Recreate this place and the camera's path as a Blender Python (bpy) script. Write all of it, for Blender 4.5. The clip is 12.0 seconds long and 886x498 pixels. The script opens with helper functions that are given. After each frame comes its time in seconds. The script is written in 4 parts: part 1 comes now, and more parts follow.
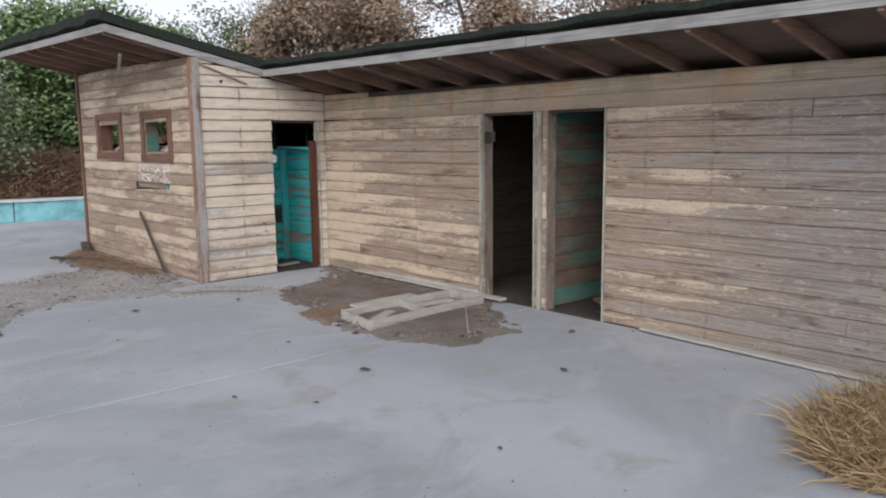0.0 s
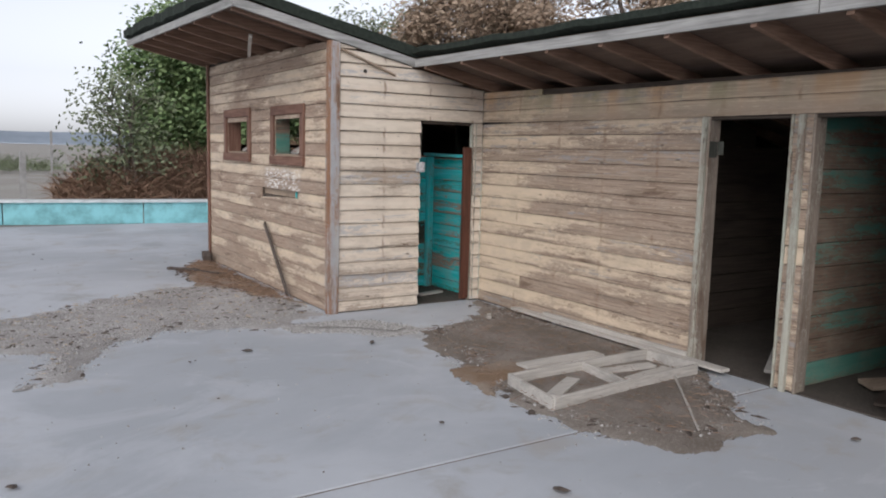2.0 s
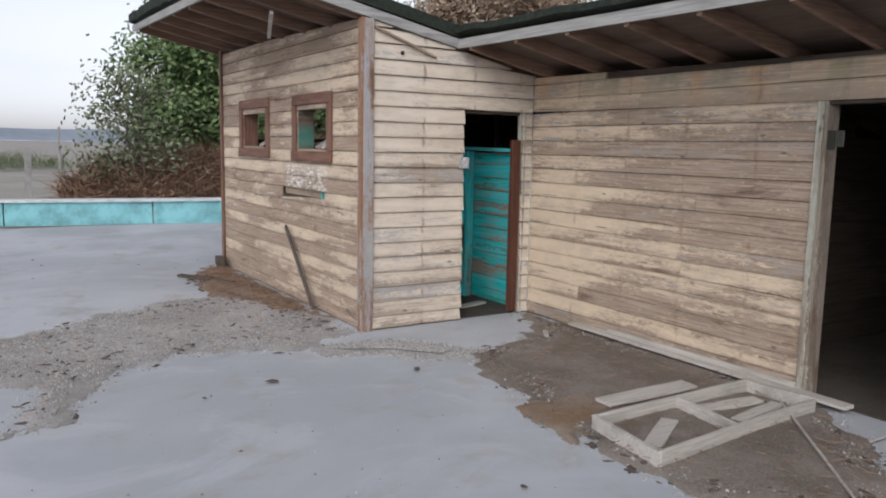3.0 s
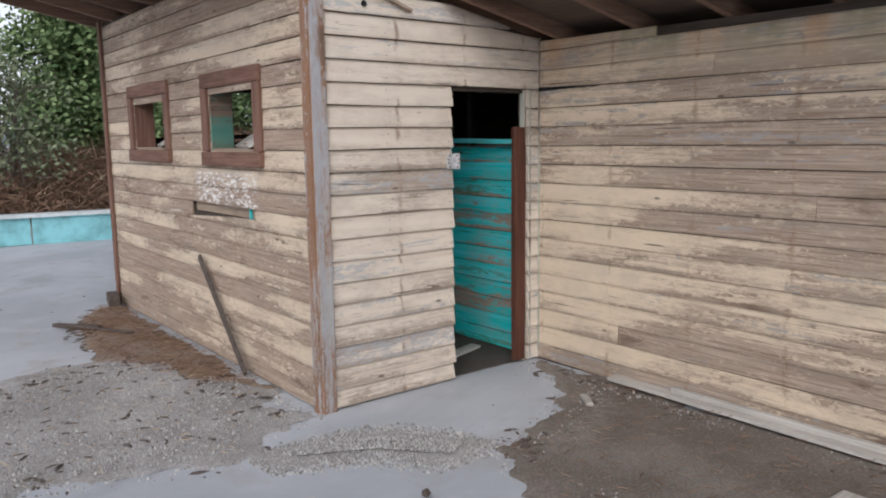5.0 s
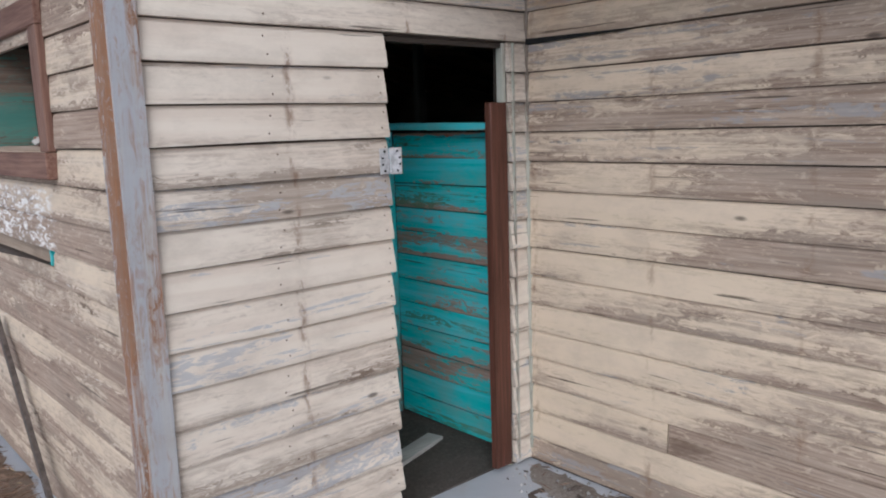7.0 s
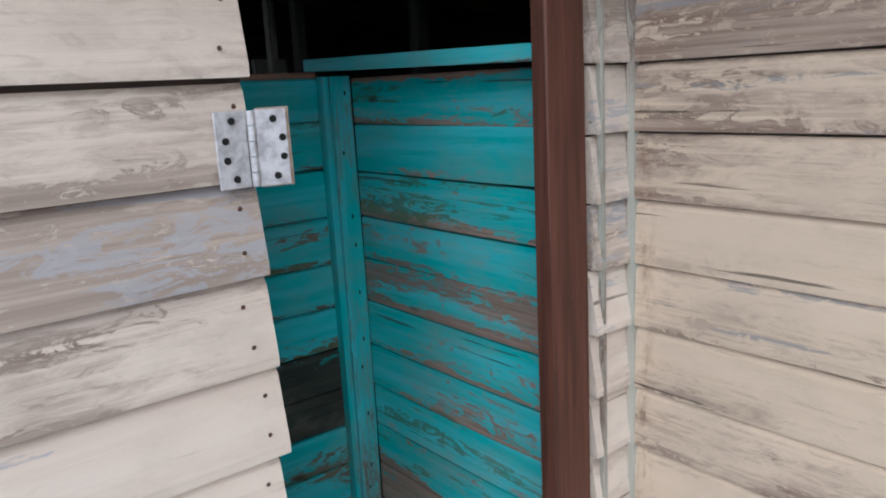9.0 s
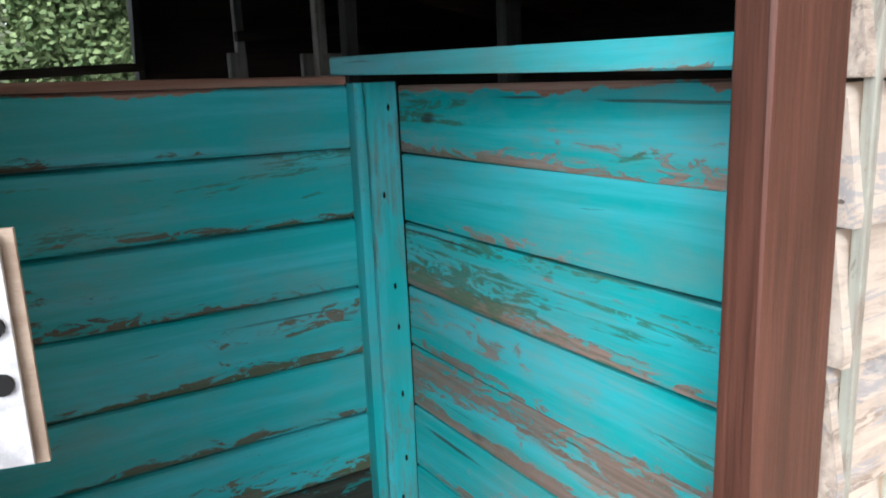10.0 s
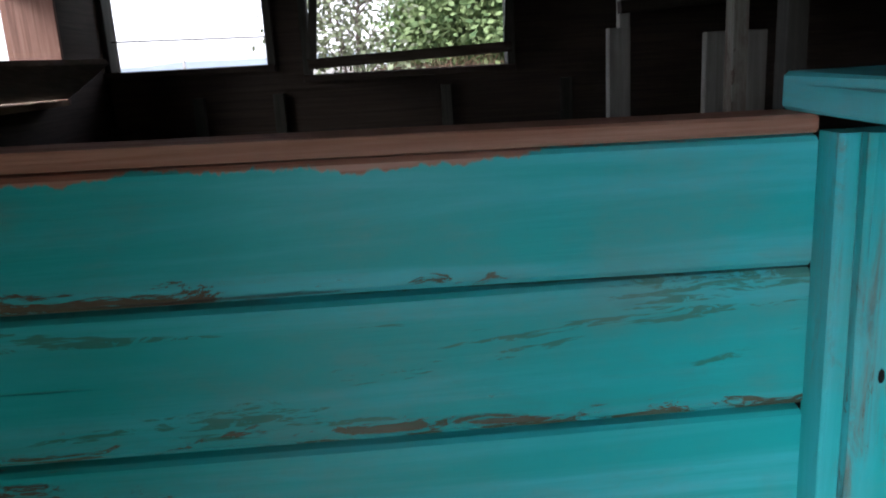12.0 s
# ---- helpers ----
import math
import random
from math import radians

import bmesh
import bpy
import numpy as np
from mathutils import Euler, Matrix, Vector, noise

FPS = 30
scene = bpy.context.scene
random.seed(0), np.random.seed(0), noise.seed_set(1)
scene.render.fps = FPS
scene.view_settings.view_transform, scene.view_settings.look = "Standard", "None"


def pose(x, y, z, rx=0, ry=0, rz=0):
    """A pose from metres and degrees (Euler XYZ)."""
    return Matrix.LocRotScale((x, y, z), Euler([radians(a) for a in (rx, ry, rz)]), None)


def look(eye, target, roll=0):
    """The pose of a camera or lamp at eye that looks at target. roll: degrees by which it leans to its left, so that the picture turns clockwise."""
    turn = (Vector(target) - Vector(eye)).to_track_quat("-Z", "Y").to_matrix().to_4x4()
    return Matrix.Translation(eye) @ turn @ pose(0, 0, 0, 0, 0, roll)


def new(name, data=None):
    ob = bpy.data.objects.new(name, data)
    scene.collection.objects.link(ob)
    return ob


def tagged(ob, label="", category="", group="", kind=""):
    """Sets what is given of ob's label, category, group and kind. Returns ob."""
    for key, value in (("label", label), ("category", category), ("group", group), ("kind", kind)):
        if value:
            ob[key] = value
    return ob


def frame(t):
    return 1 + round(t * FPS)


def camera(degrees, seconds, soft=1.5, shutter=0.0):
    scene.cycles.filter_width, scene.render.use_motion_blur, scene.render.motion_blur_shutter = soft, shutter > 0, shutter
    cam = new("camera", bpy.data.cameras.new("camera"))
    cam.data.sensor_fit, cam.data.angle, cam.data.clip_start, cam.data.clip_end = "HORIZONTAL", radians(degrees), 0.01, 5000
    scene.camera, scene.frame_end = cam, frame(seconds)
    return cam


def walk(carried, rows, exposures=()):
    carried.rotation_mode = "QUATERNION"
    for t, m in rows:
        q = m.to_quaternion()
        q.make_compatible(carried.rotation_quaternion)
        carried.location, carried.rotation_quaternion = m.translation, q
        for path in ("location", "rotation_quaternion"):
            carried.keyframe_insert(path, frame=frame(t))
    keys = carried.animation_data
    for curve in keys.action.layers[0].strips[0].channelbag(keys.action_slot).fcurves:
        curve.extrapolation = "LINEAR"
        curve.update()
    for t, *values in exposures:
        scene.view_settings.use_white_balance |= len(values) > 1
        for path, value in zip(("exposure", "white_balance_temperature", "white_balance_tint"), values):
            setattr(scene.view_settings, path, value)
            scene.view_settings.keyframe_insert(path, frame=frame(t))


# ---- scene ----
cam = camera(59.9, 12.0, soft=2.0)
PATH = [
    (0, (-5.59, -8.553, 1.631), (-4.271, -7.075, 1.353), -0.6),
    (0.5, (-5.322, -8.155, 1.605), (-4.13, -6.571, 1.339), 0.3),
    (1, (-5.158, -7.714, 1.613), (-3.992, -6.111, 1.349), 0.6),
    (1.5, (-4.955, -7.264, 1.602), (-3.84, -5.622, 1.355), 0.5),
    (2, (-4.828, -6.791, 1.586), (-3.756, -5.122, 1.338), 1.4),
    (2.5, (-4.715, -6.324, 1.565), (-3.649, -4.651, 1.312), 1.7),
    (3, (-4.593, -5.807, 1.567), (-3.543, -4.125, 1.306), 1.1),
    (3.2, (-4.574, -5.608, 1.556), (-3.519, -3.929, 1.295), 0.9),
    (5, (-3.868, -3.848, 1.577), (-2.647, -2.29, 1.294), -0.8),
    (5.5, (-3.609, -3.392, 1.563), (-2.371, -1.848, 1.277), -1.3),
    (6, (-3.342, -2.962, 1.557), (-2.024, -1.485, 1.268), -1.4),
    (6.5, (-2.95, -2.613, 1.553), (-1.602, -1.165, 1.258), -1.5),
    (6.7, (-2.79, -2.492, 1.566), (-1.455, -1.034, 1.265), -1.5),
    (8.3, (-1.70, -1.435, 1.535), (-0.441, 0.095, 1.131), -2.9),
    (8.5, (-1.547, -1.246, 1.538), (-0.292, 0.256, 1.125), -2.8),
    (9, (-1.216, -0.944, 1.508), (0.002, 0.584, 1.081), -3.1),
    (9.5, (-0.939, -0.672, 1.536), (0.142, 0.957, 1.113), -2.6),
    (10, (-0.754, -0.388, 1.538), (0.274, 1.271, 1.104), -2.3),
    (10.5, (-0.61, -0.182, 1.537), (0.169, 1.608, 1.106), -2.5),
    (11, (-0.501, 0.033, 1.568), (-0.057, 1.931, 1.12), -3.6),
    (11.5, (-0.502, 0.192, 1.596), (-0.227, 2.119, 1.137), -3.5),
    (12, (-0.498, 0.304, 1.609), (-0.365, 2.242, 1.131), -3.2),
]
walk(cam, [(t, look(eye, target, roll)) for t, eye, target, roll in PATH],
     [(0, 0.27, 6500, 10), (5.0, 0.33, 6400, 10), (6.5, 0.36, 6100, 10), (8.5, 0.42, 5800, 10), (9.5, 0.86, 6000, 10), (10.0, 1.65, 6200, 10), (10.5, 1.95, 6400, 10), (11.0, 2.35, 6400, 10), (12.0, 2.0, 6300, 14)])

# ---- light ----
world = bpy.data.worlds.new("overcast_sky")
scene.world = world
world.use_nodes = True
wt = world.node_tree
sky = wt.nodes.new("ShaderNodeTexSky")
sky.sky_type, sky.sun_disc = "NISHITA", False
sky.sun_elevation, sky.sun_rotation = radians(32), radians(226)
sky.air_density, sky.dust_density = 1.0, 1.2
veil = wt.nodes.new("ShaderNodeHueSaturation")
veil.inputs["Saturation"].default_value = 0.14
wt.links.new(sky.outputs["Color"], veil.inputs["Color"])
tint = wt.nodes.new("ShaderNodeMix")
tint.data_type, tint.blend_type = "RGBA", "MULTIPLY"
tint.inputs[0].default_value, tint.inputs[7].default_value = 1.0, (0.95, 0.97, 1.06, 1.0)
wt.links.new(veil.outputs["Color"], tint.inputs[6])
wt.links.new(tint.outputs[2], wt.nodes["Background"].inputs["Color"])
wt.nodes["Background"].inputs["Strength"].default_value = 0.135
sun_data = bpy.data.lights.new("sun", "SUN")
sun_data.energy, sun_data.angle, sun_data.color = 1.1, radians(40), (1.0, 0.97, 0.93)
sun = new("sun", sun_data)
sun.matrix_world = look((-19.3, -18.6, 17), (0, 0, 0))


# ---- materials ----
class Nodes:
    """Short hand for building one node material."""

    def __init__(self, name, rough=0.85, metal=0.0, spec=0.3):
        self.m = bpy.data.materials.new(name)
        self.m.use_nodes = True
        self.t = self.m.node_tree
        self.b = self.t.nodes["Principled BSDF"]
        self.b.inputs["Roughness"].default_value = rough
        self.b.inputs["Metallic"].default_value = metal
        self.b.inputs["Specular IOR Level"].default_value = spec
        self.co = self.t.nodes.new("ShaderNodeTexCoord").outputs["Object"]

    def put(self, socket, v):
        if isinstance(v, (int, float)):
            socket.default_value = v
        elif isinstance(v, tuple):
            socket.default_value = (*v, 1.0) if len(v) == 3 and len(socket.default_value) == 4 else v
        else:
            self.t.links.new(v, socket)

    def math(self, op, a, b=0.0, clamp=False):
        n = self.t.nodes.new("ShaderNodeMath")
        n.operation, n.use_clamp = op, clamp
        self.put(n.inputs[0], a)
        self.put(n.inputs[1], b)
        return n.outputs[0]

    def rand(self):
        return self.t.nodes.new("ShaderNodeObjectInfo").outputs["Random"]

    def island(self):
        return self.t.nodes.new("ShaderNodeNewGeometry").outputs["Random Per Island"]

    def mapped(self, scale, shift=None):
        n = self.t.nodes.new("ShaderNodeMapping")
        self.put(n.inputs["Vector"], self.co)
        n.inputs["Scale"].default_value = scale
        if shift is not None:
            c = self.t.nodes.new("ShaderNodeCombineXYZ")
            for i in range(3):
                self.put(c.inputs[i], self.math("MULTIPLY", shift, 37.0 + 11 * i))
            self.put(n.inputs["Location"], c.outputs[0])
        return n.outputs[0]

    def noise(self, vec, scale=1.0, detail=5.0, rough=0.6, dist=0.0):
        n = self.t.nodes.new("ShaderNodeTexNoise")
        self.put(n.inputs["Vector"], vec)
        for k, v in (("Scale", scale), ("Detail", detail), ("Roughness", rough), ("Distortion", dist)):
            n.inputs[k].default_value = v
        return n.outputs["Fac"]

    def voronoi(self, vec, scale, out="Distance", feature="F1"):
        n = self.t.nodes.new("ShaderNodeTexVoronoi")
        n.feature = feature
        self.put(n.inputs["Vector"], vec)
        n.inputs["Scale"].default_value = scale
        return n.outputs[out]

    def step(self, v, lo, hi):
        n = self.t.nodes.new("ShaderNodeMapRange")
        n.interpolation_type = "SMOOTHSTEP"
        self.put(n.inputs["Value"], v)
        self.put(n.inputs["From Min"], lo)
        self.put(n.inputs["From Max"], hi)
        return n.outputs[0]

    def mix(self, f, a, b):
        n = self.t.nodes.new("ShaderNodeMix")
        n.data_type = "RGBA"
        self.put(n.inputs[0], f)
        self.put(n.inputs[6], a)
        self.put(n.inputs[7], b)
        return n.outputs[2]

    def done(self, colour, height=None, strength=0.4, distance=0.004, rough=None):
        self.put(self.b.inputs["Base Color"], colour)
        if rough is not None:
            self.put(self.b.inputs["Roughness"], rough)
        if height is not None:
            n = self.t.nodes.new("ShaderNodeBump")
            n.inputs["Strength"].default_value, n.inputs["Distance"].default_value = strength, distance
            self.put(n.inputs["Height"], height)
            self.put(self.b.inputs["Normal"], n.outputs[0])
        return self.m


def along(axis, a, b):
    """Texture scales: a along the grain, b across it."""
    return tuple(a if i == axis else b for i in range(3))


def painted_boards(name, axis, paint, paint2, wood, wood2, bare, under=None, under_amount=0.0, studs=None, rust=0.0, rough=0.8, moss=None, high=None, worn=None, mark=None, odd=0.12, edge=0.05, chalk=0.75, dark=(0.12, 0.075, 0.05), scrape=None):
    """Weathered boards with flaking paint. bare: share of the paint that is gone; axis: the way the grain runs."""
    n = Nodes(name, rough)
    r = n.rand()
    grain = n.noise(n.mapped(along(axis, 2.2, 95), r), 1, 6, 0.65)
    streak = n.noise(n.mapped(along(axis, 0.9, 16), r), 1, 6, 0.62, 0.5)
    flake = n.noise(n.mapped(along(axis, 13, 42), r), 1, 8, 0.75, 0.9)
    patch = n.noise(n.mapped((0.8, 0.8, 1.1)), 1, 4, 0.55)
    coat = n.mix(n.step(streak, 0.4, 0.65), paint, paint2)
    timber = n.mix(n.step(grain, 0.35, 0.68), wood2, wood)
    timber = n.mix(n.step(n.noise(n.mapped(along(axis, 1.2, 9), r), 1, 5), 0.5, 0.72), timber, tuple(c * 0.62 for c in wood))
    blotch = n.noise(n.mapped(along(axis, 0.9, 4.5), r), 1, 4, 0.55, 0.3)
    wear = n.math("ADD", n.math("MULTIPLY", streak, 0.25), n.math("MULTIPLY", flake, 0.38))
    wear = n.math("ADD", wear, n.math("MULTIPLY", patch, 0.26))
    wear = n.math("ADD", wear, n.math("MULTIPLY", blotch, 0.44))
    wear = n.math("ADD", wear, n.math("MULTIPLY", n.math("SUBTRACT", r, 0.5), odd))
    g = n.t.nodes.new("ShaderNodeSeparateXYZ")
    n.put(g.inputs[0], n.t.nodes.new("ShaderNodeTexCoord").outputs["Generated"])
    if axis < 2:
        wear = n.math("ADD", wear, n.math("MULTIPLY", n.step(g.outputs[2], 0.35, 0.0), edge))
    if worn is not None:
        s = n.t.nodes.new("ShaderNodeSeparateXYZ")
        n.put(s.inputs[0], n.co)
        far = n.step(n.math("ADD", s.outputs[1], n.math("MULTIPLY", n.noise(n.mapped((1, 1, 1.5)), 1, 4), 2.0)), worn + 1.6, worn)
        wear = n.math("ADD", wear, n.math("MULTIPLY", far, 0.10))
        wear = n.math("SUBTRACT", wear, n.math("MULTIPLY", n.step(s.outputs[1], -1.5, -0.5), 0.06))
        timber = n.mix(n.math("MULTIPLY", far, 0.75), timber, n.mix(n.step(grain, 0.35, 0.68), GREY2, GREY))
    cut = 0.80 - 0.27 * bare
    gone = n.step(wear, cut, cut + 0.014)
    thin = n.step(wear, cut - 0.09, cut)
    coat = n.mix(n.math("MULTIPLY", n.math("MULTIPLY", thin, n.step(grain, 0.36, 0.6)), chalk), coat, timber)
    timber = n.mix(n.math("MULTIPLY", n.step(flake, 0.56, 0.6), 0.55 * chalk), timber, paint)
    burnt = n.noise(n.mapped(along(axis, 1.5, 6.5)), 1, 5, 0.65, 0.4)
    timber = n.mix(n.math("MULTIPLY", n.step(burnt, 0.56, 0.68), 0.75), timber, dark)
    if high is not None:
        z = n.t.nodes.new("ShaderNodeSeparateXYZ")
        n.put(z.inputs[0], n.co)
        gone = n.math("MULTIPLY", gone, n.step(z.outputs[2], high + 0.12, high - 0.1))
    colour = n.mix(gone, coat, timber)
    if under is not None:
        film = n.noise(n.mapped(along(axis, 1.7, 20), n.math("ADD", r, 0.31)), 1, 6, 0.65, 0.8)
        film = n.math("ADD", film, n.math("MULTIPLY", n.math("SUBTRACT", n.math("FRACT", n.math("MULTIPLY", r, 7.3)), 0.5), 0.22))
        u = n.step(film, 0.66 - under_amount, 0.68 - under_amount)
        u = n.math("MULTIPLY", u, n.step(flake, 0.45, 0.50))
        colour = n.mix(n.math("MULTIPLY", u, 0.75), colour, under)
    if mark is not None:
        z = n.t.nodes.new("ShaderNodeSeparateXYZ")
        n.put(z.inputs[0], n.co)
        y0, y1, z0, z1 = mark
        zone = n.math("MULTIPLY", n.step(n.math("ABSOLUTE", n.math("SUBTRACT", z.outputs[1], (y0 + y1) / 2)), (y1 - y0) / 2, (y1 - y0) / 2 - 0.12), n.step(n.math("ABSOLUTE", n.math("SUBTRACT", z.outputs[2], (z0 + z1) / 2)), (z1 - z0) / 2, (z1 - z0) / 2 - 0.05))
        colour = n.mix(n.math("MULTIPLY", zone, n.step(flake, 0.505, 0.545)), colour, (0.78, 0.75, 0.71))
    if moss is not None:
        z = n.t.nodes.new("ShaderNodeSeparateXYZ")
        n.put(z.inputs[0], n.co)
        stain = n.noise(n.mapped((2.2, 2.2, 0.5)), 1, 4)
        top = n.step(z.outputs[2], 1.85, 2.2)
        colour = n.mix(n.math("MULTIPLY", top, n.math("MULTIPLY", n.step(stain, 0.45, 0.62), 0.6)), colour, moss)
        colour = n.mix(n.math("MULTIPLY", top, n.math("MULTIPLY", n.step(stain, 0.52, 0.36), 0.55)), colour, (0.5, 0.27, 0.11))
    if studs is not None:
        s = n.t.nodes.new("ShaderNodeSeparateXYZ")
        n.put(s.inputs[0], n.co)
        off = n.math("ABSOLUTE", n.math("SUBTRACT", n.math("FRACT", n.math("ADD", n.math("MULTIPLY", s.outputs[axis], 1 / studs[0]), studs[1])), 0.5))
        line = n.step(off, 0.05, 0.0)
        blot = n.step(n.noise(n.mapped((16, 16, 8)), 1, 5, 0.7), 0.46, 0.62)
        colour = n.mix(n.math("MULTIPLY", n.math("MULTIPLY", line, blot), rust), colour, (0.16, 0.075, 0.035))
    if scrape is not None:
        z = n.t.nodes.new("ShaderNodeSeparateXYZ")
        n.put(z.inputs[0], n.co)
        rag = n.math("MULTIPLY", n.math("SUBTRACT", n.noise(n.mapped(along(axis, 7, 4)), 1, 6, 0.7), 0.5), 0.06)
        bald = n.step(n.math("ADD", z.outputs[2], rag), scrape, scrape + 0.003)
        colour = n.mix(bald, colour, n.mix(n.step(grain, 0.35, 0.65), (0.30, 0.13, 0.09), (0.48, 0.27, 0.20)))
    crack = n.step(n.noise(n.mapped(along(axis, 1.6, 60), n.math("ADD", r, 0.7)), 1, 3, 0.5), 0.69, 0.73)
    knot = n.step(n.voronoi(n.mapped(along(axis, 2.6, 7), r), 1.0), 0.09, 0.03)
    colour = n.mix(n.math("MULTIPLY", n.math("MAXIMUM", crack, knot), 0.75), colour, (0.05, 0.035, 0.025))
    colour = n.mix(n.math("MULTIPLY", n.step(n.noise(n.mapped((3, 3, 6)), 1, 6, 0.7), 0.42, 0.72), 0.35), colour, (0.3, 0.25, 0.2))
    h = n.math("SUBTRACT", n.math("ADD", n.math("MULTIPLY", grain, 0.45), n.math("MULTIPLY", n.math("SUBTRACT", 1.0, gone), 0.4)), n.math("MULTIPLY", crack, 1.3))
    return n.done(colour, h, 0.55, 0.004, n.math("ADD", rough - 0.1, n.math("MULTIPLY", gone, 0.18)))


def bare_wood(name, axis, a, b, rough=0.85, scale=1.0):
    n = Nodes(name, rough)
    r = n.rand()
    grain = n.noise(n.mapped(along(axis, 2.5 * scale, 80 * scale), r), 1, 6, 0.65)
    stain = n.noise(n.mapped(along(axis, 1.5, 5), r), 1, 5)
    c = n.mix(n.step(grain, 0.33, 0.68), a, b)
    c = n.mix(n.math("MULTIPLY", n.step(stain, 0.45, 0.7), 0.55), c, tuple(v * 0.45 for v in a))
    c = n.mix(n.math("MULTIPLY", r, 0.25), c, tuple(v * 0.6 for v in b))
    return n.done(c, grain, 0.6, 0.004)


CREAM, CREAM2 = (0.64, 0.515, 0.38), (0.67, 0.585, 0.485)
WOOD, WOOD2 = (0.30, 0.21, 0.145), (0.20, 0.135, 0.095)
GREY, GREY2 = (0.30, 0.285, 0.275), (0.17, 0.155, 0.145)
m_side = painted_boards("cream_paint_side", 0, CREAM2, (0.62, 0.525, 0.43), (0.45, 0.37, 0.30), (0.31, 0.25, 0.20), 0.22, (0.375, 0.38, 0.395), 0.05, (0.52, 0.80), 0.75, odd=0.16)
m_front = painted_boards("cream_paint_front", 1, CREAM, (0.64, 0.53, 0.41), (0.42, 0.32, 0.245), (0.26, 0.18, 0.135), 0.57, (0.64, 0.58, 0.5), -0.03, mark=(0.7, 1.85, 1.12, 1.40), odd=0.09)
m_main = painted_boards("cream_paint_main", 1, CREAM, (0.62, 0.50, 0.36), (0.43, 0.335, 0.26), (0.24, 0.17, 0.125), 0.62, (0.29, 0.28, 0.275), 0.03, (0.6, 0.6), 0.45, moss=(0.25, 0.24, 0.13), high=1.95, worn=-5.6, odd=0.125)
TEAL, TEAL2 = (0.015, 0.47, 0.47), (0.075, 0.58, 0.63)
m_teal_x = painted_boards("teal_paint_x", 0, TEAL, TEAL2, (0.20, 0.13, 0.09), (0.10, 0.13, 0.07), 0.27, (0.05, 0.19, 0.12), 0.01, rough=0.45, odd=0.04, edge=0.075, chalk=0.15, dark=(0.05, 0.08, 0.05), scrape=1.531)
m_teal_dark = painted_boards("stained_teal_paint_x", 0, (0.012, 0.20, 0.19), TEAL, (0.06, 0.055, 0.04), (0.025, 0.03, 0.022), 0.62, rough=0.55, odd=0.0, edge=0.1, chalk=0.1, dark=(0.02, 0.025, 0.02))
m_teal_y = painted_boards("teal_paint_y", 1, TEAL, TEAL2, (0.36, 0.25, 0.21), (0.20, 0.15, 0.11), 0.34, (0.06, 0.17, 0.09), 0.065, rough=0.33, odd=0.08, edge=0.07, chalk=0.25, dark=(0.09, 0.13, 0.06), scrape=1.515)
m_teal_cap = painted_boards("teal_cap_paint", 1, TEAL, TEAL2, (0.36, 0.25, 0.2), (0.2, 0.17, 0.12), 0.2, rough=0.45, odd=0.0, chalk=0.2)
m_teal_z = painted_boards("teal_paint_z", 2, TEAL, TEAL2, (0.25, 0.2, 0.15), (0.1, 0.16, 0.13), 0.15, rough=0.5)
m_teal_old = painted_boards("faded_green_paint", 0, (0.07, 0.2, 0.16), (0.1, 0.24, 0.19), (0.2, 0.14, 0.1), (0.12, 0.08, 0.06), 0.45, rough=0.75)
m_raw_x = bare_wood("raw_board_x", 0, (0.30, 0.22, 0.16), (0.42, 0.33, 0.25))
m_raw_y = bare_wood("raw_board_y", 1, (0.30, 0.22, 0.16), (0.42, 0.33, 0.25))
m_peel_top = bare_wood("scraped_ledge", 0, (0.33, 0.15, 0.10), (0.46, 0.25, 0.18))
# old timber set near black, so its colour carries the indoor shade
m_shaded_x = bare_wood("old_shaded_board_x", 0, (0.05, 0.038, 0.03), (0.085, 0.065, 0.052))
m_shaded_y = bare_wood("old_shaded_board_y", 1, (0.05, 0.038, 0.03), (0.085, 0.065, 0.052))
m_shaded_z = bare_wood("old_shaded_stud", 2, (0.06, 0.062, 0.052), (0.10, 0.10, 0.085))
m_pale_z = bare_wood("pale_stud", 2, (0.36, 0.36, 0.31), (0.5, 0.49, 0.44))
m_rafter = bare_wood("rafter_wood", 0, (0.19, 0.115, 0.08), (0.30, 0.19, 0.14))
m_deck = bare_wood("roof_deck_wood", 1, (0.11, 0.075, 0.06), (0.18, 0.13, 0.10))
m_brown = bare_wood("red_brown_post", 2, (0.06, 0.024, 0.015), (0.135, 0.052, 0.034), 0.5)
m_brown_y = bare_wood("red_brown_trim_y", 1, (0.14, 0.065, 0.045), (0.25, 0.14, 0.1), 0.7)
m_brown_z = bare_wood("red_brown_trim_z", 2, (0.14, 0.065, 0.045), (0.25, 0.14, 0.1), 0.7)
m_grey_y = bare_wood("silver_grey_board_y", 1, (0.42, 0.39, 0.35), (0.60, 0.56, 0.51))
m_grey_x = bare_wood("silver_grey_board_x", 0, (0.42, 0.39, 0.35), (0.60, 0.56, 0.51))
m_fascia_y = bare_wood("fascia_board_y", 1, (0.27, 0.265, 0.255), (0.43, 0.42, 0.40))
m_fascia_x = bare_wood("fascia_board_x", 0, (0.27, 0.265, 0.255), (0.43, 0.42, 0.40))
m_jamb = painted_boards("door_jamb_paint", 2, (0.44, 0.43, 0.36), (0.36, 0.38, 0.32), (0.27, 0.22, 0.18), (0.18, 0.14, 0.11), 0.45)
m_corner = painted_boards("corner_board_paint", 2, (0.36, 0.36, 0.37), (0.43, 0.41, 0.38), (0.30, 0.15, 0.08), (0.24, 0.13, 0.08), 0.55)


